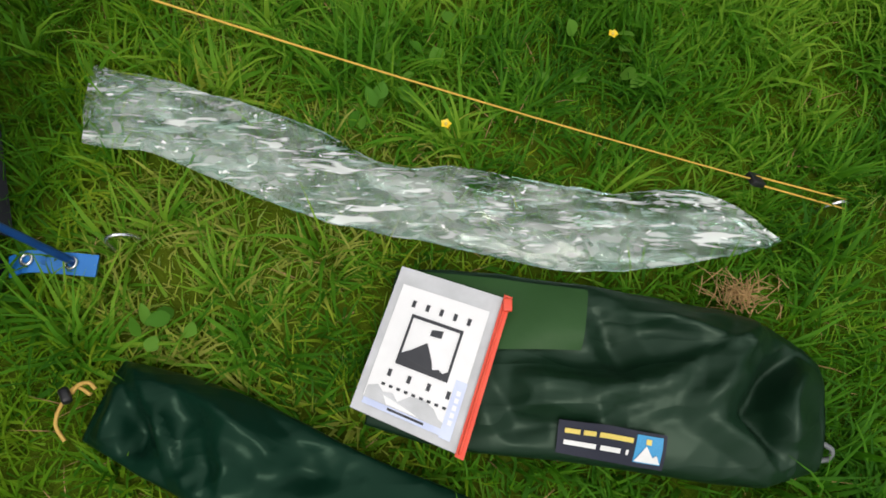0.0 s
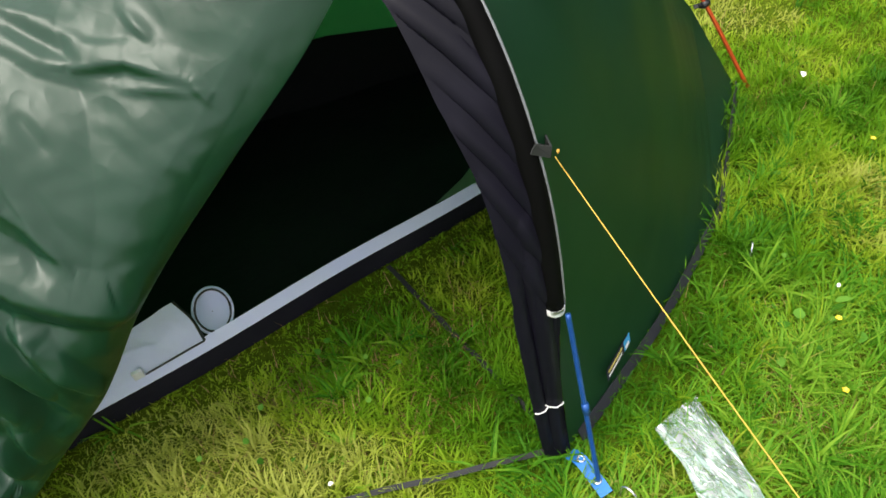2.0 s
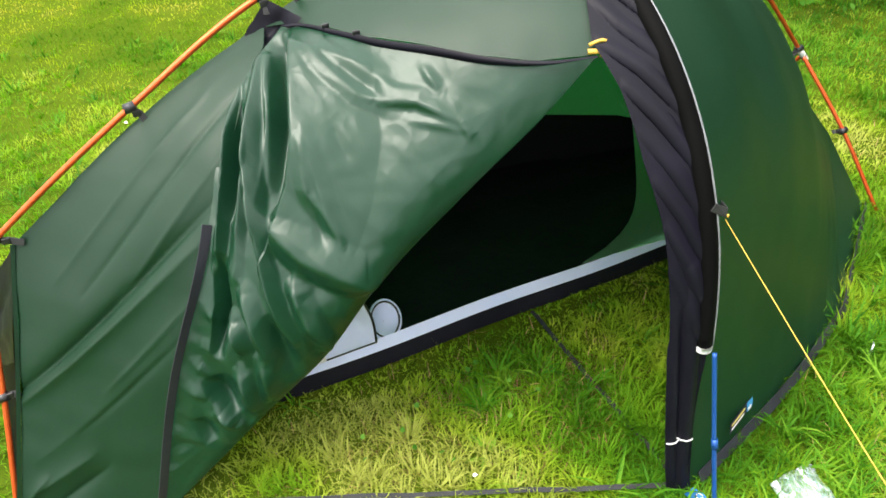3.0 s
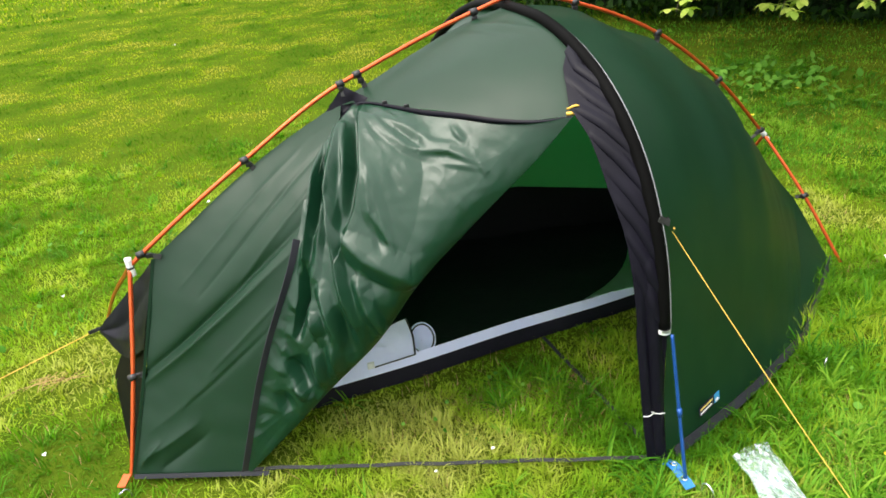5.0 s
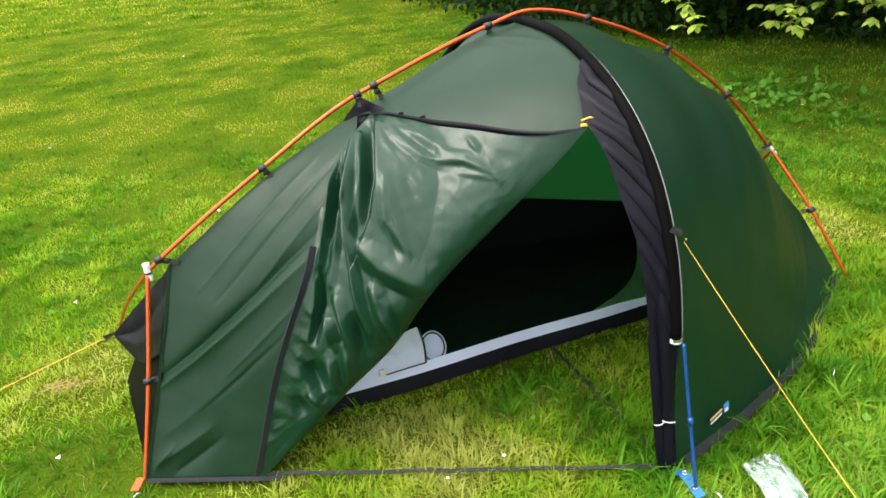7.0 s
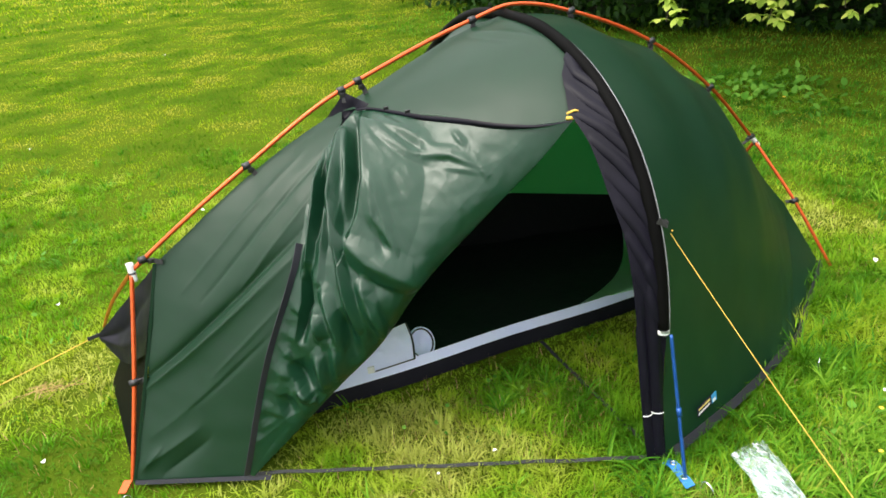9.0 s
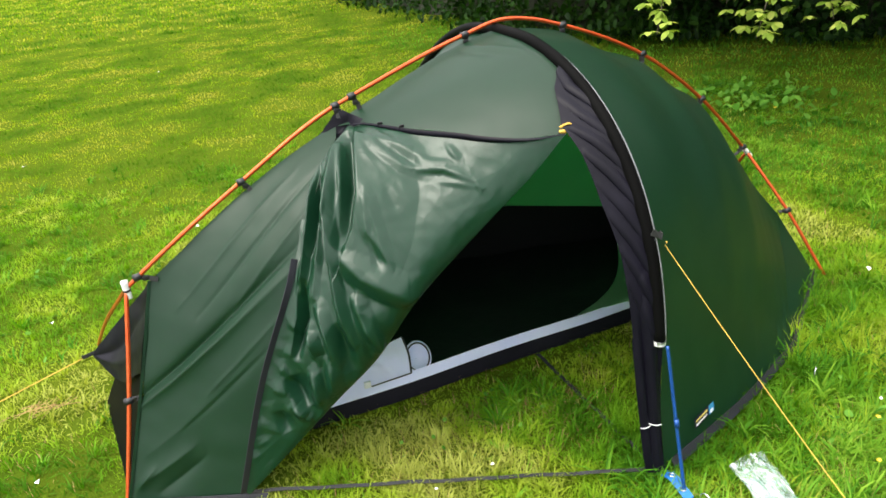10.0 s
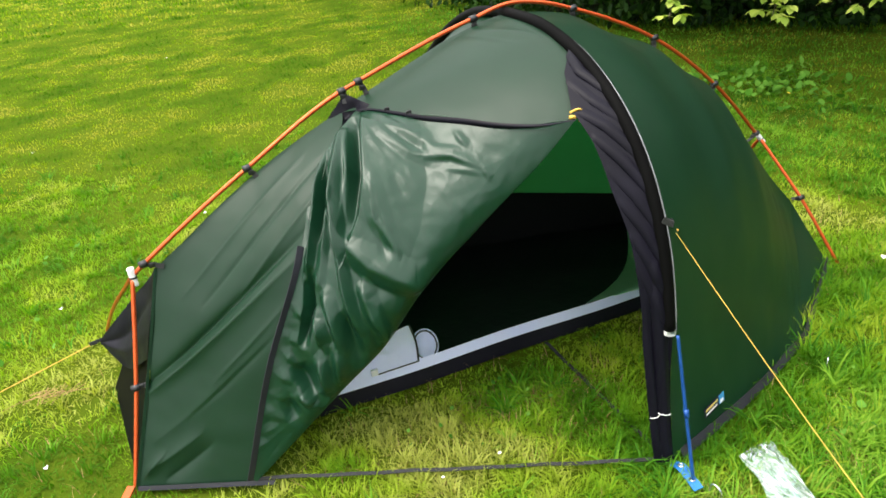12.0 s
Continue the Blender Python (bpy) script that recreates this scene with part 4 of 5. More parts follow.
# ---------------------------------------------------------------- sacks, booklet, polythene
SACK_FOLDS = [
    (((-0.17, -0.525), (-0.158, -0.581), (-0.152, -0.643), (-0.141, -0.675), (-0.126, -0.725), (-0.089, -0.798), (-0.071, -0.829)), 0.01, 0.022, 0.012),
    (((-0.121, -0.591), (-0.123, -0.681), (-0.099, -0.765)), 0.02, 0.02, -0.012),
    (((-0.13, -0.556), (-0.137, -0.635), (-0.139, -0.675)), 0.008, 0.012, 0.008),
    (((-0.151, -0.692), (-0.143, -0.75), (-0.129, -0.816)), 0.012, 0.02, 0.008),
    (((-0.062, -0.835), (-0.083, -0.825), (-0.125, -0.784), (-0.165, -0.752)), 0.012, 0.012, 0.009),
    (((-0.098, -0.88), (-0.124, -0.839), (-0.164, -0.81), (-0.205, -0.839)), 0.008, 0.008, -0.014),
    (((-0.1, -0.885), (-0.154, -0.85), (-0.201, -0.853)), 0.01, 0.02, 0.012),
    (((-0.169, -0.756), (-0.209, -0.825)), 0.01, 0.014, 0.007),
    (((-0.057, -0.672), (-0.065, -0.732), (-0.086, -0.794)), 0.006, 0.014, 0.008),
    (((-0.069, -0.657), (-0.125, -0.689)), 0.01, 0.014, -0.008),
    (((-0.14, -0.538), (-0.173, -0.564), (-0.176, -0.598)), 0.012, 0.012, -0.007),
    (((-0.159, -0.642), (-0.182, -0.65), (-0.187, -0.675)), 0.008, 0.012, 0.006),
]
POUCH_FOLDS = [
    (((-0.113, -0.145), (-0.166, -0.172), (-0.204, -0.204), (-0.249, -0.221)), 0.008, 0.014, 0.012),
    (((-0.181, -0.201), (-0.238, -0.217)), 0.008, 0.01, -0.01),
    (((-0.138, -0.135), (-0.17, -0.137), (-0.206, -0.122)), 0.008, 0.012, 0.01),
    (((-0.141, -0.18), (-0.164, -0.24), (-0.187, -0.275), (-0.232, -0.328)), 0.01, 0.012, 0.01),
    (((-0.227, -0.303), (-0.235, -0.383)), 0.01, 0.014, -0.008),
    (((-0.188, -0.243), (-0.226, -0.264), (-0.252, -0.26)), 0.008, 0.014, 0.009),
    (((-0.174, -0.17), (-0.22, -0.166)), 0.01, 0.01, -0.008),
]


def pillow(axis_pts, widths, heights, mat, folds, amp=0.006, scale=14, n=70, m=44, base=0.012):
    """A soft bag lying on the ground: centre line, half widths and heights along it."""
    C = spline(axis_pts, n)
    tt = np.linspace(0, 1, n)
    W = np.interp(tt, np.linspace(0, 1, len(widths)), widths)
    H = np.interp(tt, np.linspace(0, 1, len(heights)), heights)
    T = np.gradient(C, axis=0)
    T /= np.linalg.norm(T, axis=1, keepdims=True)
    V = np.zeros((n, m, 3))
    for k in range(n):
        side = np.cross(T[k], (0, 0, 1))
        for i in range(m):
            q = 2 * math.pi * i / m
            c, s = math.cos(q), math.sin(q)
            V[k, i] = C[k] + side * W[k] * math.copysign(abs(c) ** 0.75, c) + np.array((0, 0, base + H[k] * (0.5 + 0.5 * math.copysign(abs(s) ** 0.8, s))))
    V2 = np.concatenate([V, V[:, :1]], axis=1)
    V2[..., 2] += 2.4 * creases(V2 * (1, 1, 0), lambda a, b: (a, b, 0), folds, True) * np.clip((V2[..., 2] - base) / (H[:, None] + 1e-6) * 2 - 0.7, 0, 1)
    for k in range(n):
        for i in range(m):
            pt = Vector(V2[k, i])
            V2[k, i] += np.array((0, 0, 1)) * amp * facets(pt, 1.3 / scale, scale) * min(1, H[k] / 0.05)
    V = V2[:, :m]
    vv, ff, mt = sheet(V, mat, True)
    k = len(vv)
    vv = np.vstack([vv, V[0].mean(axis=0), V[-1].mean(axis=0)])
    ff += [((i + 1) % m, i, k) for i in range(m)] + [((n - 1) * m + i, (n - 1) * m + (i + 1) % m, k + 1) for i in range(m)]
    return (vv, ff, mt), V


sack = thing("stuff_sack", "dark green nylon tent sack lying on the grass", "stuff sack", "sacks")
sd, SV = pillow([(-0.088, -0.415, 0), (-0.103, -0.51, 0), (-0.120, -0.66, 0), (-0.146, -0.82, 0), (-0.160, -0.905, 0)], [0.092, 0.100, 0.102, 0.100, 0.099, 0.098, 0.096, 0.090, 0.062], [0.026, 0.042, 0.054, 0.062, 0.068, 0.072, 0.074, 0.066, 0.046],
                SACK, SACK_FOLDS, 0.004, 13, 170, 120)
part("body", sd, sack)
end_d, _ = pillow([(-0.157, -0.885, 0.0), (-0.162, -0.918, 0.0)], [0.066, 0.06, 0.03], [0.044, 0.042, 0.025], STORM, [], 0.002, 20, 12, 30, 0.014)
part("end_cap", end_d, sack, "charcoal gathered end")
part("drawcord", tube(spline([(-0.19, -0.908, 0.04), (-0.198, -0.918, 0.04), (-0.206, -0.916, 0.036), (-0.208, -0.905, 0.03)], 16), 0.0032, PIPING, 6), sack, "pale grey drawcord")


def top_of(V, x, y):
    d = np.hypot(V[..., 0] - x, V[..., 1] - y)
    flat = V.reshape(-1, 3)
    near = flat[np.argsort(d.reshape(-1))[:6]]
    return float(near[:, 2].max())


def draped(V, corners, off, mat, n=14, m=8):
    """A flat piece laid on the top of a soft bag."""
    a, b, c, d = (np.array(q, float) for q in corners)
    G = np.zeros((m, n, 3))
    for j in range(m):
        for i in range(n):
            u, v = i / (n - 1), j / (m - 1)
            pxy = (1 - u) * (1 - v) * a + u * (1 - v) * b + u * v * c + (1 - u) * v * d
            G[j, i] = (pxy[0], pxy[1], top_of(V, *pxy[:2]))
    for _ in range(3):
        H = G.copy()
        H[1:-1, :, 2] = (G[:-2, :, 2] + G[2:, :, 2] + G[1:-1, :, 2] * 2) / 4
        H[:, 1:-1, 2] = (H[:, :-2, 2] + H[:, 2:, 2] + H[:, 1:-1, 2] * 2) / 4
        G = H
    G[..., 2] += off
    return G


LABEL = [(-0.175, -0.605), (-0.190, -0.716), (-0.224, -0.712), (-0.207, -0.602)]
LG = draped(SV, LABEL, 0.007, NAVY)
lb = part("woven_label", sheet(LG, NAVY), sack, "navy woven label with a sky blue emblem")


def on_label(G, u0, v0, u1, v1, off, mat):
    return sheet(np.array([[sample(G, u0 + (u1 - u0) * a, v0 + (v1 - v0) * b) + (0, 0, off) for a in np.linspace(0, 1, 5)] for b in np.linspace(0, 1, 3)]), mat)


part("emblem", on_label(LG, 0.72, 0.10, 0.965, 0.88, 0.0012, SKYBLUE), lb, "sky blue emblem")
e0 = [sample(LG, u, v) + (0, 0, 0.0022) for u, v in ((0.725, 0.86), (0.96, 0.86), (0.92, 0.62), (0.885, 0.70), (0.82, 0.40), (0.775, 0.62))]
part("emblem_peak", (e0, [(0, 1, 2, 3, 4, 5)], WHITE, False), lb, "white peak")
part("emblem_flag", on_label(LG, 0.81, 0.20, 0.86, 0.36, 0.0022, GOLD), lb, "small gold flag")
for row_v, mt, words in ((0.20, GOLD, ((0.06, 0.20), (0.23, 0.34), (0.37, 0.69))), (0.55, WHITE, ((0.06, 0.36), (0.40, 0.59), (0.64, 0.665)))):
    for u0, u1 in words:
        part("lettering_bar", on_label(LG, u0, row_v + 0.03, u1, row_v + 0.17, 0.0014, mt), lb)
PG = draped(SV, [(-0.004, -0.455), (-0.030, -0.647), (-0.099, -0.636), (-0.103, -0.43)], 0.004, SACKPALE, 22, 14)
part("pale_patch", sheet(PG, SACKPALE), sack, "paler green square patch")

pouch = thing("pole_sack", "small deep green drawstring sack crumpled on the grass", "stuff sack", "sacks")
pd, PV = pillow([(-0.158, -0.115, 0), (-0.178, -0.172, 0), (-0.215, -0.27, 0), (-0.268, -0.40, 0), (-0.305, -0.53, 0)], [0.046, 0.056, 0.060, 0.058, 0.055, 0.052, 0.045], [0.016, 0.032, 0.04, 0.042, 0.04, 0.038, 0.025],
                POUCHSACK, POUCH_FOLDS, 0.004, 18, 120, 80)
part("body", pd, pouch)
part("drawcord", tube(spline([(-0.155, -0.108, 0.04), (-0.148, -0.094, 0.045), (-0.166, -0.082, 0.045), (-0.188, -0.078, 0.04), (-0.203, -0.088, 0.035)], 24), 0.0022, TAN, 6), pouch, "ochre drawcord")
part("cord_tail", tube(spline([(-0.155, -0.09, 0.045), (-0.146, -0.098, 0.05), (-0.144, -0.108, 0.05), (-0.150, -0.115, 0.048)], 14), 0.0022, TAN, 6), pouch, "ochre drawcord tail")
part("toggle", block(pose(-0.158, -0.086, 0.05, 20, 10, 35), (0.018, 0.011, 0.011), CLIP, 0.3), pouch, "black cord lock")

# instruction booklet in a zip pouch, resting on the sack's end
book = thing("booklet_pouch", "white booklet in a clear pouch with a red zip", "booklet")
BC = [np.array((-0.008, -0.436, 0.070)), np.array((-0.047, -0.557, 0.080)), np.array((-0.214, -0.505, 0.079)), np.array((-0.164, -0.386, 0.060))]


def on_book(u, v, off):
    a, b, c, d = BC
    q = (1 - u) * (1 - v) * a + u * (1 - v) * b + u * v * c + (1 - u) * v * d
    return q + np.array((0, 0, off + 0.004 * math.sin(math.pi * u) * math.sin(math.pi * v)))


def book_patch(u0, v0, u1, v1, off, mat, n=8):
    return sheet(np.array([[on_book(u0 + (u1 - u0) * a, v0 + (v1 - v0) * b, off) for a in np.linspace(0, 1, n)] for b in np.linspace(0, 1, n)]), mat)


def book_shape(pts, off, mat):
    return [on_book(u, v, off) for u, v in pts], [tuple(range(len(pts)))], mat, False


rim = [(a, 0) for a in np.linspace(0, 1, 12)] + [(1, b) for b in np.linspace(0, 1, 12)[1:]] + [(a, 1) for a in np.linspace(1, 0, 12)[1:]] + [(0, b) for b in np.linspace(1, 0, 12)[1:-1]]
slab_v = [on_book(u, v, -0.008) for u, v in rim] + [on_book(u, v, -0.001) for u, v in rim]
nr = len(rim)
slab = join((slab_v, [(i, (i + 1) % nr, nr + (i + 1) % nr, nr + i) for i in range(nr)], GREYCARD), book_patch(0, 0, 1, 1, -0.001, GREYCARD, 12), book_patch(0, 0, 1, 1, -0.008, GREYCARD, 12))
cover = part("pouch", slab, book, "grey translucent plastic pouch")
card = part("booklet", book_patch(0.07, 0.12, 0.86, 0.90, 0.0008, PAPER), book, "white booklet cover with a dark mountain emblem")
part("printed_photo", book_shape([(0.08, 0.93), (0.08, 0.83), (0.16, 0.80), (0.22, 0.835), (0.30, 0.82), (0.36, 0.86), (0.45, 0.80), (0.55, 0.785), (0.66, 0.815), (0.72, 0.86), (0.80, 0.88), (0.80, 0.93)], 0.0013, GREYCARD), card, "grey printed landscape")
part("blue_margin", book_patch(0.765, 0.60, 0.865, 0.955, 0.0014, PALEBLUE), book, "pale blue printed margin")
part("blue_margin", book_patch(0.08, 0.905, 0.765, 0.945, 0.0014, PALEBLUE), book, "pale blue printed margin")
for k in range(5):
    part("lettering_bar", book_patch(0.80, 0.66 + 0.045 * k, 0.835, 0.69 + 0.045 * k, 0.0018, PAPER, 3), book)
mt0, fr = 0.0018, (0.235, 0.30, 0.70, 0.64)
u0, v0, u1, v1 = fr
w = 0.022
for q in ((u0, v0, u1, v0 + w), (u0, v1 - w, u1, v1), (u0, v0, u0 + w, v1), (u1 - w, v0, u1, v1)):
    part("emblem_frame", book_patch(*q, mt0 + 0.0003, INK, 3), card)
part("emblem_peak", book_shape([(u0, v1), (u0, 0.575), (0.33, 0.525), (0.44, 0.45), (0.52, 0.545), (0.55, 0.60), (0.60, 0.585), (0.64, 0.60), (u1, 0.565), (u1, v1)], mt0, INK), card, "dark mountain shape")
part("emblem_flag", book_shape([(0.44, 0.36), (0.54, 0.345), (0.54, 0.395), (0.44, 0.40)], mt0, INK), card)
for y0, y1, n, ua, ub in ((0.205, 0.26, 5, 0.22, 0.72), (0.68, 0.735, 4, 0.22, 0.74), (0.775, 0.80, 9, 0.20, 0.74)):
    for k in range(n):
        uu = ua + (ub - ua) * k / (n - 1)
        part("lettering_bar", book_patch(uu - 0.016, y0 + 0.004, uu + 0.016, y1 - 0.004, mt0, INK, 3), card)
part("lettering_bar", book_patch(0.30, 0.915, 0.62, 0.93, 0.0016, INK, 3), book)
zp = part("zip", book_patch(0.935, -0.015, 1.01, 1.02, 0.0022, RED, 8), book, "bright red zip strip")
part("zip_slider", block(Matrix.Translation(on_book(0.985, 0.05, 0.005)), (0.014, 0.010, 0.006), RED), zp)
part("zip_rib", tube([on_book(0.965, t, 0.0035) for t in np.linspace(0, 1, 14)], 0.0016, RED, 6), zp)

# long polythene sleeve
TOPP = spline([(0.268, -0.027, 0), (0.246, -0.127, 0), (0.21, -0.246, 0), (0.185, -0.32, 0), (0.137, -0.422, 0), (0.14, -0.493, 0), (0.121, -0.607, 0), (0.11, -0.706, 0), (0.118, -0.809, 0), (0.097, -0.857, 0), (0.056, -0.903, 0)], 170)
BOTP = spline([(0.153, -0.034, 0), (0.142, -0.116, 0), (0.106, -0.212, 0), (0.061, -0.328, 0), (0.042, -0.426, 0), (0.024, -0.53, 0), (0.005, -0.627, 0), (0.008, -0.704, 0), (0.027, -0.82, 0), (0.046, -0.885, 0)], 170)
m = 64
PGD = np.zeros((170, m, 3))
for k in range(170):
    c, hw = (TOPP[k] + BOTP[k]) / 2, (TOPP[k] - BOTP[k]) / 2
    hh = 0.016 * math.sin(math.pi * min(1, 0.08 + k / 170 * 0.9)) ** 0.5
    for i in range(m):
        q = 2 * math.pi * i / m
        pt = c + hw * math.cos(q) + np.array((0, 0, 0.034 + hh * math.sin(q)))
        across, along_ = math.cos(q) * 0.055, k / 170 * 0.95
        side = 1.0 if q < math.pi else 5.0
        d = 0.006 * facets((across * 1.4 + 0.02 * math.sin(along_ * 9), along_ * 0.35, 0), 0.07, side) + 0.0012 * facets((across, along_ * 0.6, 0), 0.03, side + 2)
        e = 0.003 * noise.noise(Vector(pt) * 25 + Vector((9, 9, 9)))
        PGD[k, i] = pt + np.array((e, e, d))
poly = thing("polythene_sleeve", "long crumpled clear polythene sleeve on the grass", "plastic bag")
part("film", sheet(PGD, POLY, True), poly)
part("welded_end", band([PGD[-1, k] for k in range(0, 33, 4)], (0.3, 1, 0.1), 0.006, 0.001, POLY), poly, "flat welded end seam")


# ---------------------------------------------------------------- grass
def inside(P, x, y):
    hit = np.zeros(len(x), bool)
    j = len(P) - 1
    for i in range(len(P)):
        (xi, yi), (xj, yj) = P[i][:2], P[j][:2]
        c = ((yi > y) != (yj > y)) & (x < (xj - xi) * (y - yi) / (yj - yi + 1e-12) + xi)
        hit ^= c
        j = i
    return hit


TENT_PLAN = [(-1.22, 0.615), (0.0, 0.70), (0.62, 0.745), (0.72, 0.45), (1.08, 0.75), (1.08, 1.2), (0.75, 1.45), (-0.15, 1.68), (-1.45, 1.05), (-1.36, 0.75)]
SACK_PLAN = [tuple(SV[k, 0, :2] * 0.97 + SV[:, :, :2].mean(axis=(0, 1)) * 0.03) for k in range(0, 170, 12)] + [tuple(SV[k, 60, :2] * 0.97 + SV[:, :, :2].mean(axis=(0, 1)) * 0.03) for k in range(168, -1, -12)]
POUCH_PLAN = [tuple(PV[k, 0, :2]) for k in range(0, 120, 10)] + [tuple(PV[k, 40, :2]) for k in range(110, -1, -10)]
POLY_PLAN = [tuple(q[:2]) for q in TOPP[::10]] + [tuple(q[:2]) for q in BOTP[::-10]]
BOOK_PLAN = [tuple(q[:2]) for q in BC]


def grass(name, x, y, h, width, lean, mat, label, segs=3, curl=0.6, yaw=None, tilt=None):
    """Tapered bent blades as one mesh."""
    rng = np.random.default_rng(len(x))
    n = len(x)
    yaw = rng.uniform(0, 2 * np.pi, n) if yaw is None else yaw
    tilt = np.abs(rng.normal(0, lean, n)) if tilt is None else tilt
    dx, dy = np.cos(yaw), np.sin(yaw)
    turn = rng.uniform(-0.6, 0.6, n)
    sx, sy = -np.sin(yaw + turn), np.cos(yaw + turn)
    z0 = np.array([ground_z(a, b) for a, b in zip(x, y)]) - 0.004
    cu = curl * rng.uniform(0.2, 1.4, n)
    rows = []
    px, pz, ang = np.zeros(n), np.zeros(n), tilt.copy()
    for k in range(segs + 1):
        wk = width * (1 - (k / segs) ** 1.6) * (0.75 if k == 0 else 1)
        cx, cy, cz = x + dx * px, y + dy * px, z0 + pz
        if k < segs:
            rows += [np.stack([cx - sx * wk / 2, cy - sy * wk / 2, cz], 1), np.stack([cx + sx * wk / 2, cy + sy * wk / 2, cz], 1)]
        else:
            rows += [np.stack([cx, cy, np.maximum(cz, z0 + 0.004)], 1)]
        px, pz = px + np.sin(ang) * h / segs, pz + np.cos(ang) * h / segs
        ang = np.minimum(ang + cu / segs * 1.6, 1.75)
    V = np.stack(rows, 1)
    per = V.shape[1]
    base = (np.arange(n) * per)[:, None]
    pat = []
    for k in range(segs - 1):
        pat += [2 * k, 2 * k + 1, 2 * k + 3, 2 * k + 2]
    pat += [2 * segs - 2, 2 * segs - 1, 2 * segs]
    L = (base + np.array(pat)[None]).reshape(-1)
    tot = np.tile(np.array([4] * (segs - 1) + [3]), n)
    st = np.r_[0, np.cumsum(tot)[:-1]]
    me = bpy.data.meshes.new(name)
    me.vertices.add(n * per)
    me.vertices.foreach_set("co", V.reshape(-1).astype(np.float32))
    me.loops.add(len(L))
    me.loops.foreach_set("vertex_index", L.astype(np.int32))
    me.polygons.add(len(tot))
    me.polygons.foreach_set("loop_start", st.astype(np.int32))
    me.polygons.foreach_set("use_smooth", np.ones(len(tot), bool))
    me.materials.append(mat)
    me.update(calc_edges=True)
    return tagged(new(name, me), label, "grass", kind="stuff")


def scatter(n, x0, x1, y0, y1, seed, plans=(), thin=None):
    rng = np.random.default_rng(seed)
    x, y = rng.uniform(x0, x1, n), rng.uniform(y0, y1, n)
    keep = np.ones(n, bool)
    for P in plans:
        keep &= ~inside(P, x, y)
    x, y = x[keep], y[keep]
    if thin is not None:
        k = thin(x, y) > rng.uniform(0, 1, len(x))
        x, y = x[k], y[k]
    return x, y


def zone(x, y, box, soft):
    """1 well inside the box, 0 outside, ragged between."""
    x0, x1, y0, y1 = box
    d = np.minimum(np.minimum(x - x0, x1 - x), np.minimum(y - y0, y1 - y))
    wob = np.array([noise.noise(Vector((a * 2.3, b * 2.3, 4.4))) for a, b in zip(x, y)]) * soft
    return np.clip((d + wob) / soft, 0, 1)


NEAR, MID = (-1.25, 1.85, -1.85, 1.1), (-3.5, 3.4, -2.0, 3.8)


def lump(x, y, s, seed):
    return np.array([noise.noise(Vector((a * s, b * s, seed))) for a, b in zip(x, y)])


FLY_RIGHT_PLAN = [(0.05, 0.075), (0.70, 0.355), (1.14, 0.70), (1.10, 0.98), (0.62, 0.76), (0.30, 0.42)]
FLY_LEFT_PLAN = [(-1.385, 0.545), (-1.09, 0.43), (-1.05, 0.50), (-1.25, 0.66), (-1.42, 0.70)]
ALL = (TENT_PLAN, FLY_RIGHT_PLAN, FLY_LEFT_PLAN, SACK_PLAN, POUCH_PLAN, BOOK_PLAN)


def tufts(count, per, x0, x1, y0, y1, seed, plans, radius, thin=None):
    """Blades in tufts that spread outwards: places, headings and leans."""
    rng = np.random.default_rng(seed)
    cx, cy = scatter(count, x0, x1, y0, y1, seed, (), thin)
    n = rng.integers(per // 2, per * 3 // 2, len(cx))
    k = np.repeat(np.arange(len(cx)), n)
    r, a = np.abs(rng.normal(0, 1, len(k))) * radius, rng.uniform(0, 2 * np.pi, len(k))
    drift = rng.uniform(0, 2 * np.pi, len(cx))[k]
    x, y = cx[k] + r * np.cos(a), cy[k] + r * np.sin(a)
    hx, hy = np.cos(a) + 0.9 * np.cos(drift), np.sin(a) + 0.9 * np.sin(drift)
    yaw = np.arctan2(hy, hx) + rng.normal(0, 0.35, len(k))
    tilt = np.clip(0.25 + r / radius * 0.35 + rng.normal(0, 0.25, len(k)), 0.02, 1.45)
    keep = np.ones(len(k), bool)
    for P in plans:
        keep &= ~inside(P, x, y)
    size = rng.uniform(0.6, 1.35, len(cx))[k]
    return x[keep], y[keep], yaw[keep], tilt[keep], size[keep]


rng = np.random.default_rng(11)
near_w = lambda x, y: zone(x, y, NEAR, 0.55)
mid_w = lambda x, y: zone(x, y, MID, 1.1) * (1 - near_w(x, y))
x, y = scatter(160000, NEAR[0], NEAR[1], NEAR[2], NEAR[3], 1, ALL, near_w)
low = inside(POLY_PLAN, x, y)
h = (0.030 + 0.016 * lump(x, y, 3.0, 5)) * rng.uniform(0.6, 1.5, len(x))
h = np.where(low, np.minimum(h, 0.024), h)
porch = lambda x, y: np.where((x < -1.3) | (x > 0.6), 1.0, np.clip((0.69 + 0.075 * x - y) / 0.16, 0.35, 1.0))
h = h * porch(x, y)
wd = rng.uniform(0.002, 0.0042, len(x))
lush = zone(x, y, (-0.95, 1.8, -1.8, 0.10), 0.45) > rng.uniform(0, 1, len(x))
for pick, mt in ((lush, GRASS), (~lush, MIDGRASS)):
    grass("lawn_grass", x[pick], y[pick], h[pick], wd[pick], 0.8, mt, "short green and straw-flecked lawn grass", 2)
x, y, yw, tl, sz = tufts(7600, 17, NEAR[0], NEAR[1], NEAR[2], NEAR[3], 21, ALL + (POLY_PLAN,), 0.020, near_w)
h = 0.052 * sz * porch(x, y) * rng.uniform(0.6, 1.3, len(x)) * (1 + 0.6 * np.clip(x - 0.15, 0, 0.5))
wd = rng.uniform(0.003, 0.0065, len(x))
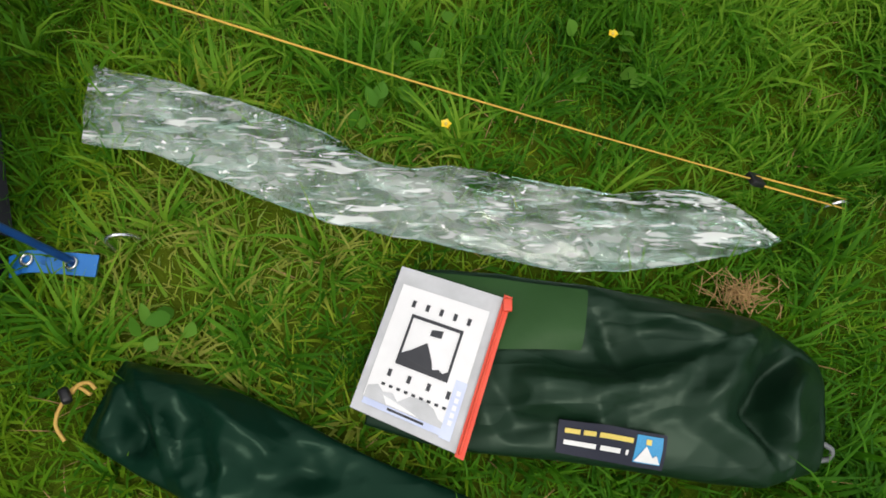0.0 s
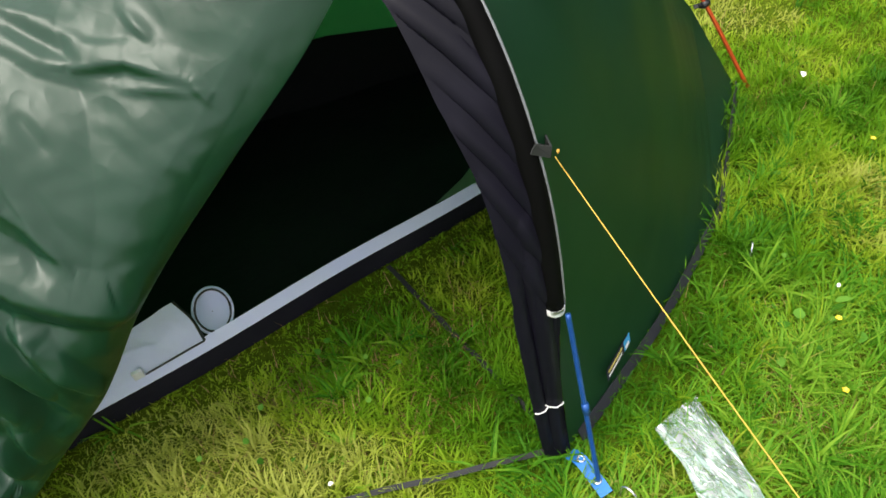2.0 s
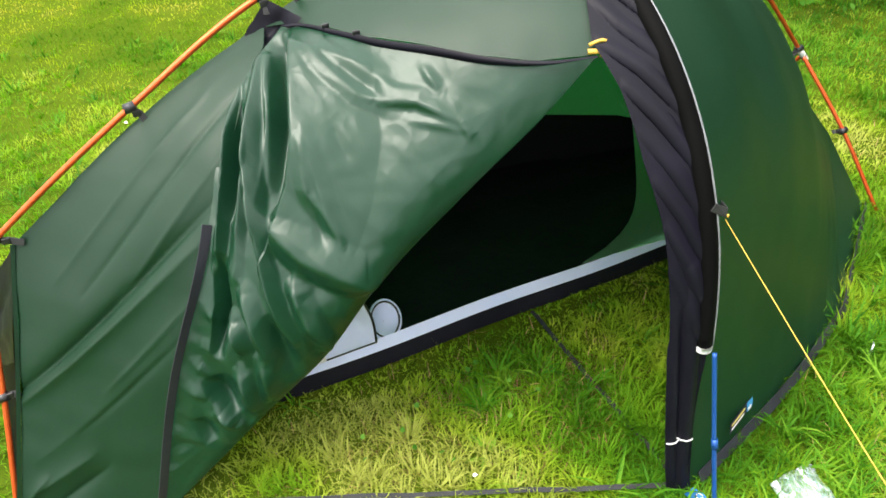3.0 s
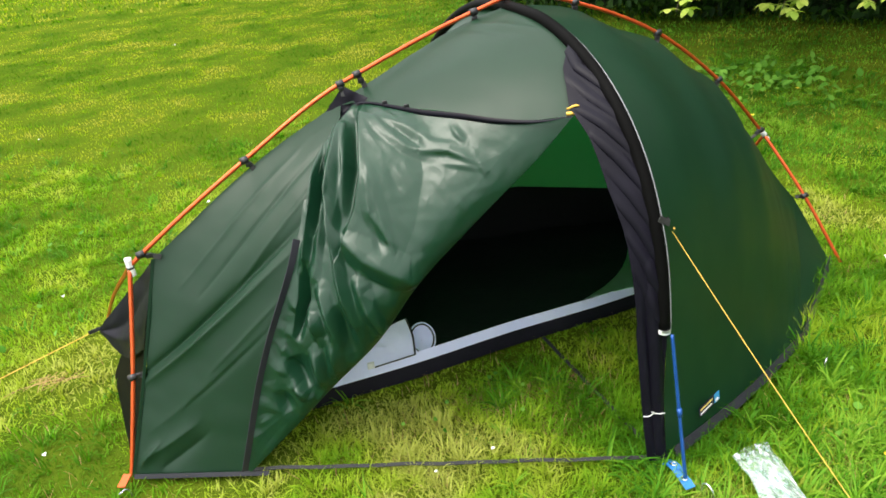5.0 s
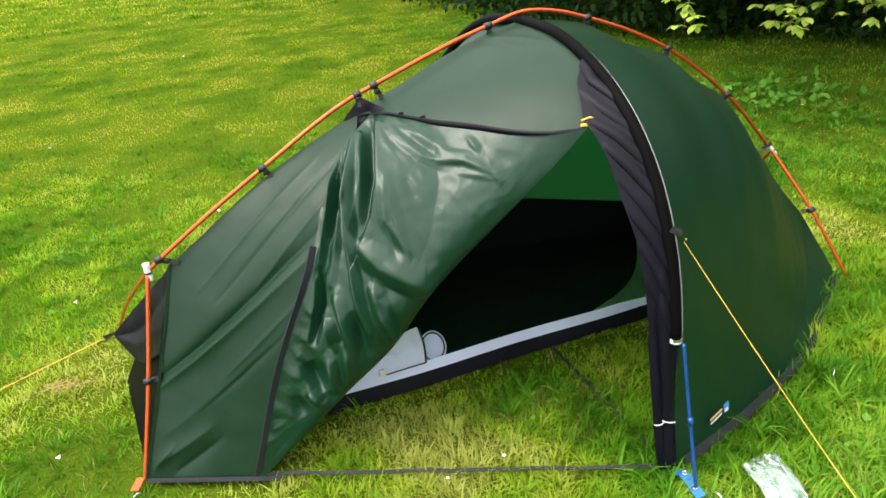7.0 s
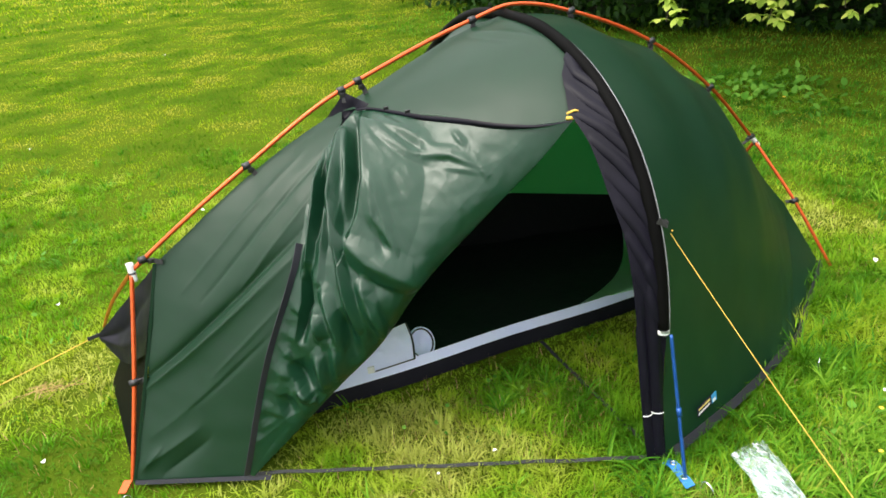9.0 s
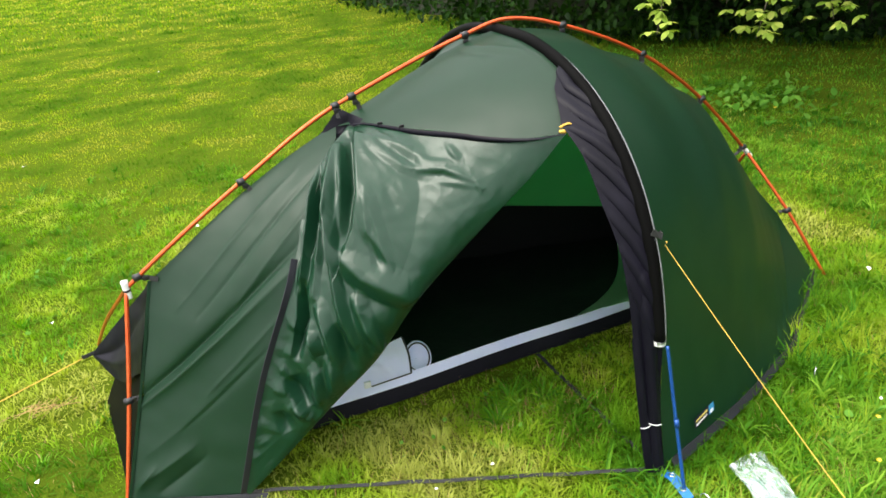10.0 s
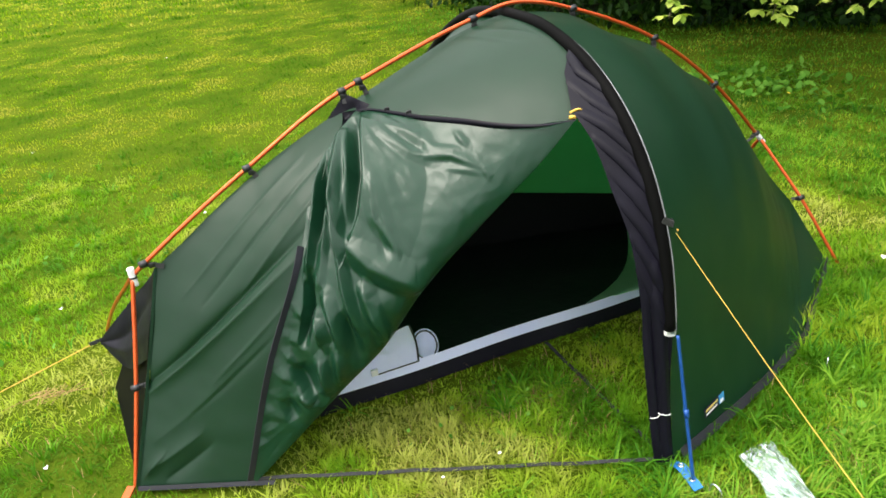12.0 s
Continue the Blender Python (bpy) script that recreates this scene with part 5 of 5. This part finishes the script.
lush = zone(x, y, (-0.95, 1.8, -1.8, 0.10), 0.45) > rng.uniform(0, 1, len(x))
for pick, mt in ((lush, COARSE), (~lush, MIDGRASS)):
    grass("lawn_grass", x[pick], y[pick], h[pick], wd[pick], 0.6, mt, "short green lawn grass in tufts", 3, 0.8, yw[pick], tl[pick])
x, y = scatter(230000, MID[0], MID[1], MID[2], MID[3], 2, ALL, mid_w)
h = (0.028 + 0.012 * lump(x, y, 2.2, 5)) * rng.uniform(0.6, 1.4, len(x))
h = h * np.where(np.abs(y - 0.55) < 0.5, porch(x, y), 1.0)
wd = rng.uniform(0.003, 0.0065, len(x))
by_trees = lambda x, y: zone(x, y, (0.9, 9.0, 0.7, 9.5), 0.9) * 0.85 > rng.uniform(0, 1, len(x))
rank = by_trees(x, y)
for pick, mt, txt in ((~rank, MIDGRASS, "short green and straw-flecked lawn grass"), (rank, COARSE, "ranker green grass by the trees")):
    grass("lawn_grass", x[pick], y[pick], h[pick], wd[pick], 0.9, mt, txt, 2)
x, y, yw, tl, sz = tufts(11500, 15, MID[0], MID[1], MID[2], MID[3], 22, ALL, 0.026, mid_w)
h = 0.046 * sz * np.where(np.abs(y - 0.55) < 0.5, porch(x, y), 1.0) * rng.uniform(0.6, 1.3, len(x))
wd = rng.uniform(0.0035, 0.0075, len(x))
rank = by_trees(x, y)
for pick, mt, txt in ((~rank, MIDGRASS, "short green and straw-flecked lawn grass"), (rank, COARSE, "ranker green grass by the trees")):
    grass("lawn_grass", x[pick], y[pick], h[pick], wd[pick], 0.6, mt, txt, 3, 0.8, yw[pick], tl[pick])
far = lambda x, y: np.clip(1.15 - (np.hypot(x + 0.8, y + 1.1) - 3.0) / 10, 0.16, 1) * np.where(y < -1.2, 0.45, 1.0) * (1 - zone(x, y, MID, 1.1))
x, y = scatter(520000, -8.0, 7.5, -5.5, 13.0, 3, (), far)
lm = lump(x, y, 1.6, 5)
dist = np.hypot(x + 0.8, y + 1.1)
h = (0.028 + 0.008 * lm) * rng.uniform(0.7, 1.25, len(x))
wd = rng.uniform(0.005, 0.010, len(x)) * np.clip(dist / 5, 0.8, 2.2)
rank = by_trees(x, y)
for pick, mt, txt in ((~rank, FARGRASS, "short green and straw-flecked lawn grass"), (rank, COARSE, "ranker green grass by the trees")):
    grass("lawn_grass", x[pick], y[pick], h[pick] * (1.0 if mt is FARGRASS else 1.3), wd[pick], 1.1, mt, txt, 2)
x, y = scatter(45000, -14, 4.5, 12.5, 42.0, 31)
grass("lawn_grass", x, y, rng.uniform(0.05, 0.09, len(x)), rng.uniform(0.02, 0.05, len(x)), 1.0, FARGRASS, "short green and straw-flecked lawn grass", 2)
# coarse tufts: long arching blades
x, y, yw, tl, sz = tufts(1900, 16, -0.8, 1.5, -1.5, 0.72, 4, ALL + (POLY_PLAN,), 0.016, lambda x, y: np.clip(0.12 + 1.6 * np.clip(lump(x, y, 3.5, 8), 0, 1) + 0.7 * np.clip(x - 0.1, 0, 0.8), 0, 1) * np.clip(1.0 - (y + 0.1) * 1.6, 0.25, 1))
grass("coarse_grass", x, y, 0.085 * sz * rng.uniform(0.6, 1.3, len(x)), rng.uniform(0.0035, 0.0085, len(x)), 0.6, COARSE, "longer coarse blades of grass in tufts", 4, 1.2, yw, tl)
x, y, yw, tl, sz = tufts(1500, 13, -2.7, 3.4, -0.8, 4.2, 5, ALL, 0.02, lambda x, y: np.clip(0.10 + 1.6 * np.clip(lump(x, y, 2.5, 8), 0, 1), 0, 1) * (1 - near_w(x, y)))
grass("coarse_grass", x, y, 0.075 * sz * np.where(np.abs(y - 0.55) < 0.5, porch(x, y), 1.0) * rng.uniform(0.6, 1.3, len(x)), rng.uniform(0.004, 0.009, len(x)), 0.6, COARSE, "longer coarse blades of grass in tufts", 3, 1.1, yw, tl)
x, y = scatter(16000, -2.2, 2.2, -1.5, 1.6, 6, ALL, lambda x, y: np.clip(0.35 + 1.6 * lump(x, y, 3.2, 15), 0.08, 1) * zone(x, y, (-2.2, 2.2, -1.6, 1.7), 0.7))
grass("dry_grass", x, y, rng.uniform(0.03, 0.065, len(x)), rng.uniform(0.0014, 0.0025, len(x)), 1.2, STRAW, "dead straw-coloured grass stems lying in the lawn", 3, 0.5)

# bare rusty patches in the worn turf
for cx, cy, rad, n in ((-0.37, 0.46, 0.09, 420), (-0.11, 0.41, 0.09, 420), (-0.62, 0.36, 0.10, 200), (-0.22, 0.24, 0.08, 220), (0.45, -0.12, 0.10, 200), (-1.35, 1.75, 0.16, 260), (1.30, 0.62, 0.12, 240)):
    px, py = cx + rng.normal(0, rad, n), cy + rng.normal(0, rad * 0.7, n)
    grass("dry_grass", px, py, rng.uniform(0.025, 0.055, n), rng.uniform(0.0014, 0.0028, n), 1.1, RUST, "rusty dead grass in a worn patch of lawn", 3, 0.6)


# ---------------------------------------------------------------- weeds, flowers, litter
def leaf_shape(m, length, width, fold=0.15):
    """Six-sided pointed leaf from its stalk, bent along its length."""
    pts = [(0, 0, 0), (0.3, -0.42, fold), (0.68, -0.36, fold), (1, 0, -0.12), (0.68, 0.36, fold), (0.3, 0.42, fold), (0.5, 0, 0)]
    return [tuple(m @ Vector((a * length, b * width, c * width))) for a, b, c in pts], [(0, 1, 6), (1, 2, 6), (2, 3, 6), (3, 4, 6), (4, 5, 6), (5, 0, 6)]


def broad_leaf(m, length, width, fold=0.10):
    """An oval toothed leaf, folded along its midrib and curling down at the tip."""
    mid = [(a, -0.16 * a * a) for a in (0.0, 0.16, 0.34, 0.52, 0.70, 0.86, 1.0)]
    half = [0.0, 0.36, 0.52, 0.50, 0.42, 0.22, 0.0]
    V, F = [], []
    for (a, z), hw in zip(mid, half):
        V += [(a, 0, z), (a + 0.05, -hw, z + fold * hw), (a + 0.05, hw, z + fold * hw)]
    for k in range(6):
        i = 3 * k
        F += [(i, i + 1, i + 4, i + 3), (i, i + 3, i + 5, i + 2)]
    return [tuple(m @ Vector((a * length, b * width, c * length))) for a, b, c in V], F


def leaf_mass(items, mat, shape=leaf_shape):
    V, F = [], []
    for mm, ln, wd in items:
        v, f = shape(mm, ln, wd)
        k = len(V)
        V += v
        F += [tuple(i + k for i in q) for q in f]
    return V, F, mat


rnd = random.Random(4)
items = []
for cx, cy, n, sp, ln in ((0.30, -0.44, 10, 0.05, 0.035), (0.20, -0.40, 8, 0.04, 0.03), (-0.09, -0.15, 6, 0.03, 0.03), (0.61, -0.08, 9, 0.06, 0.04), (2.75, 2.75, 90, 0.22, 0.085), (2.35, 3.0, 26, 0.14, 0.085), (3.0, 3.1, 50, 0.22, 0.08), (2.5, 2.45, 30, 0.25, 0.06), (-0.5, 0.36, 8, 0.12, 0.022),
                          (-0.2, 0.45, 6, 0.10, 0.02), (0.55, 0.1, 6, 0.12, 0.02), (0.35, -0.7, 8, 0.06, 0.04), (2.6, 3.2, 30, 0.4, 0.06), (0.9, 0.3, 8, 0.15, 0.022), (-1.9, 1.3, 10, 0.15, 0.04), (-2.2, 2.3, 14, 0.3, 0.05)):
    for _ in range(n):
        items.append((pose(cx + rnd.gauss(0, sp), cy + rnd.gauss(0, sp), rnd.uniform(0.012, 0.034), rnd.uniform(-40, 40), rnd.uniform(-65, -5), rnd.uniform(0, 360)), ln * rnd.uniform(0.5, 1.0), ln * rnd.uniform(0.4, 0.65)))
solo("lawn_weeds", leaf_mass(items, WEED, broad_leaf), "broad green clover and dock leaves in the lawn", "weeds", kind="stuff")


def buttercup(x, y, z, yaw, r=0.0062):
    f = thing("buttercup", "yellow buttercup flower on a thin stem in the grass", "flower", "buttercups")
    f.location = (x, y, 0)
    part("stem", tube(spline([(0.03 * math.cos(yaw), 0.03 * math.sin(yaw), 0), (0.012 * math.cos(yaw), 0.012 * math.sin(yaw), z * 0.6), (0, 0, z)], 10), 0.0011, WEED, 5), f)
    for k in range(5):
        q = 2 * math.pi * k / 5 + yaw
        mm = pose(0, 0, z, 0, 0, math.degrees(q)) @ pose(0.001, 0, 0, 0, -32, 0)
        v, fc = leaf_shape(mm, r * 1.1, r * 1.5, 0.12)
        part("petal", (v, fc, PETAL), f)
    part("flower_eye", tube([(0, 0, z - 0.001), (0, 0, z + 0.003)], 0.0022, GOLD, 6), f)


for q in ((0.190, -0.484, 0.05, 1.0), (0.342, -0.71, 0.05, 2.0), (0.50, -0.18, 0.04, 3.0), (1.187, 0.257, 0.05, 4.0), (2.0, 2.15, 0.06, 0.5, 0.012), (0.626, -0.066, 0.05, 2.4), (2.6, 2.45, 0.06, 1.5, 0.011)):
    buttercup(*q)
for x, y, r in ((-1.791, 1.73, 0.013), (-2.422, 4.447, 0.022), (-1.663, 0.708, 0.011), (1.296, 0.558, 0.013), (-1.206, 2.495, 0.014), (-1.634, 8.0, 0.028), (0.7, -0.01, 0.006), (-0.43, 0.22, 0.006), (-0.6, 0.20, 0.005)):
    mm = pose(x, y, 0.045, 12, -15, 40 * x)
    v, fc = leaf_shape(mm, r * 2, r * 1.6, 0.2)
    solo("fallen_petal", (v, fc, WHITE), "small white petal lying on the lawn", "petal", "fallen petals")
nest = []
for k in range(130):
    a, rr = rnd.uniform(0, 6.28), abs(rnd.gauss(0, 0.018))
    c = Vector((-0.018 + rr * math.cos(a) * 0.8, -0.845 + rr * math.sin(a) * 1.4, rnd.uniform(0.025, 0.042)))
    d = Vector((rnd.gauss(0, 1), rnd.gauss(0, 1), rnd.gauss(0, 0.25))).normalized() * rnd.uniform(0.008, 0.02)
    nest.append(tube([c - d, c + Vector((0, 0, 0.003)), c + d], 0.0006, STRAW, 4))
solo("dry_grass_tuft", join(*nest), "tangled tuft of brown dead grass", "dead grass", kind="stuff")
nest = []
for k in range(26):
    c = Vector((-1.70 + rnd.gauss(0, 0.05), 1.08 + rnd.gauss(0, 0.012), rnd.uniform(0.04, 0.06)))
    d = Vector((0.8 + rnd.gauss(0, 0.4), 0.5 + rnd.gauss(0, 0.4), rnd.gauss(0, 0.1))).normalized() * rnd.uniform(0.02, 0.05)
    nest.append(tube([c - d, c, c + d], 0.0011, STRAW, 4))
solo("dry_grass_tuft", join(*nest), "pale dead grass stalks lying on the lawn", "dead grass", kind="stuff")


# ---------------------------------------------------------------- hedge and overhanging tree
def along(P, t):
    return np.array([np.interp(t, np.linspace(0, 1, len(P)), [q[k] for q in P]) for k in range(2)])


# Right and front runs are unseen, added to keep sky off the tent.
HEDGE = [(1.7, 15.0), (2.3, 9.2), (2.7, 7.0), (3.3, 5.4), (4.1, 4.7), (4.9, 3.8), (6.2, 2.5), (6.9, 0.6), (6.6, -2.0), (5.2, -4.4), (2.4, -6.0), (-1.0, -6.8)]
hedge = thing("hedge", "tall dark leafy hedge at the lawn's edge, deep in shade, carried on unseen to block sky", "hedge")
# Raised out of view to darken what the right panel reflects.
hedge_top = lambda t: float(np.interp(t, [0, 0.55, 0.75, 1], [7.5, 7.5, 4.5, 4.0]))
core = []
for j, up in enumerate(np.linspace(0, 1, 14)):
    for i, t in enumerate(np.linspace(0, 1, 100)):
        q, z = along(HEDGE, t), up * hedge_top(t)
        nn = 0.35 * noise.noise(Vector((q[0] * 1.3, q[1] * 1.3, z * 1.5)))
        core.append((q[0] + 0.55 + nn + 0.08 * z, q[1] + 0.55 + nn, z))
# Dark backing sheet: the hedge's inner shade put into its colour.
part("shade_core", sheet(np.array(core).reshape(14, 100, 3), HEDGE_SHADE), hedge, "dark sheet standing for the shaded hedge interior")
items = []
for _ in range(42000):
    t = rnd.random()
    z = 0.1 + (hedge_top(t) - 0.1) * rnd.random() ** 1.6
    q = along(HEDGE, t)
    off = rnd.uniform(-0.1, 0.6) + 0.35 * noise.noise(Vector((q[0] * 1.3, q[1] * 1.3, z * 1.5)))
    ln = rnd.uniform(0.07, 0.13)
    items.append((pose(q[0] + off + rnd.gauss(0, 0.1), q[1] + off + rnd.gauss(0, 0.1), z, rnd.uniform(-60, 60), rnd.uniform(-20, 80), rnd.uniform(0, 360)), ln, ln * 0.65))
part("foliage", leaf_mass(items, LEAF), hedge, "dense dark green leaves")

tree = thing("tree", "broadleaf tree overhanging the lawn with low leafy branches", "tree")
TB = (5.9, 5.9)
trunk = spline([(TB[0], TB[1], -0.05), (TB[0] - 0.05, TB[1], 0.8), (TB[0] - 0.15, TB[1] - 0.1, 1.9), (TB[0] - 0.1, TB[1] - 0.2, 3.4)], 24)
part("trunk", tube(trunk, 0.17, BARK, 12, 0.08), tree, "grey bark trunk")
BOUGHS = [(trunk[12], (3.6, 4.2, 2.1), (1.9, 2.6, 1.5)), (trunk[14], (4.2, 3.7, 2.2), (2.7, 2.5, 1.45)), (trunk[16], (3.4, 5.4, 2.7), (2.2, 5.0, 2.3)), (trunk[18], (5.4, 4.0, 2.8), (4.6, 2.6, 2.2)), (trunk[19], (4.6, 5.0, 3.4), (4.2, 4.4, 4.0)), (trunk[15], (6.2, 5.0, 2.6), (7.4, 4.0, 2.5))]
for a, b, c in BOUGHS:
    part("limb", tube(spline([tuple(a), b, c], 20), 0.055, BARK, 8, 0.012), tree)
items = []
for _ in range(16000):
    a, b, c = rnd.choice(BOUGHS)
    t = rnd.uniform(0.25, 1.02)
    q = np.array(a) * (1 - t) ** 2 + 2 * t * (1 - t) * np.array(b) + t * t * np.array(c)
    pt = q + np.array((rnd.gauss(0, 0.5), rnd.gauss(0, 0.5), rnd.gauss(0.25, 0.28)))
    if pt[2] < 1.45 or noise.noise(Vector(pt) * 1.6) < -0.25:
        continue
    ln = rnd.uniform(0.08, 0.13)
    items.append((pose(*pt, rnd.uniform(-40, 40), rnd.uniform(-10, 60), rnd.uniform(0, 360)), ln, ln * 0.65))
# Unseen canopy, added over the lawn's corner to shade the ground there.
for _ in range(28000):
    v = Vector((rnd.gauss(0, 1), rnd.gauss(0, 1), rnd.gauss(0, 1))).normalized() * rnd.uniform(0.5, 1.0)
    pt = (4.3 + v[0] * 2.9, 5.1 + v[1] * 3.3, 2.9 + v[2] * 1.0)
    if pt[2] > 1.75:
        ln = rnd.uniform(0.09, 0.14)
        items.append((pose(*pt, rnd.uniform(-40, 40), rnd.uniform(-10, 60), rnd.uniform(0, 360)), ln, ln * 0.65))
part("crown", leaf_mass(items, LEAF), tree, "loose crown of green leaves, filled out unseen for shade")


def sprig(start, tip, n, spread):
    """A drooping twig with young leaves."""
    c = spline([start, tuple((np.array(start) + np.array(tip)) / 2 + (0, 0, 0.10)), tip], 20)
    tw = part("twig", tube(c, 0.007, BARK, 6, 0.002), tree)
    items = []
    for k in range(n // 5):
        q = c[min(19, int(19 * (0.55 + 0.45 * (k + 1) / (n // 5))))] + np.array([max(-1.3, min(1.3, rnd.gauss(0, 1))) * spread for _ in range(3)]) * (1, 1, 0.6)
        yaw = rnd.uniform(0, 360)
        for i in range(5):
            ln = rnd.uniform(0.04, 0.066)
            items.append((pose(*q, rnd.uniform(-15, 15), rnd.uniform(-5, 45), yaw + 72 * i + rnd.uniform(-20, 20)), ln, ln * rnd.uniform(0.6, 0.75)))
    part("sprig_leaves", leaf_mass(items, SPRIGLEAF, broad_leaf), tw, "fresh pale green leaves")


sprig((1.9, 2.6, 1.5), (1.31, 2.0, 0.765), 110, 0.045)
sprig((2.7, 2.5, 1.45), (1.96, 2.0, 0.655), 170, 0.07)
sprig((2.7, 2.5, 1.45), (2.50, 2.0, 0.69), 130, 0.07)
sprig((2.2, 2.4, 1.4), (1.78, 2.05, 0.86), 60, 0.05)
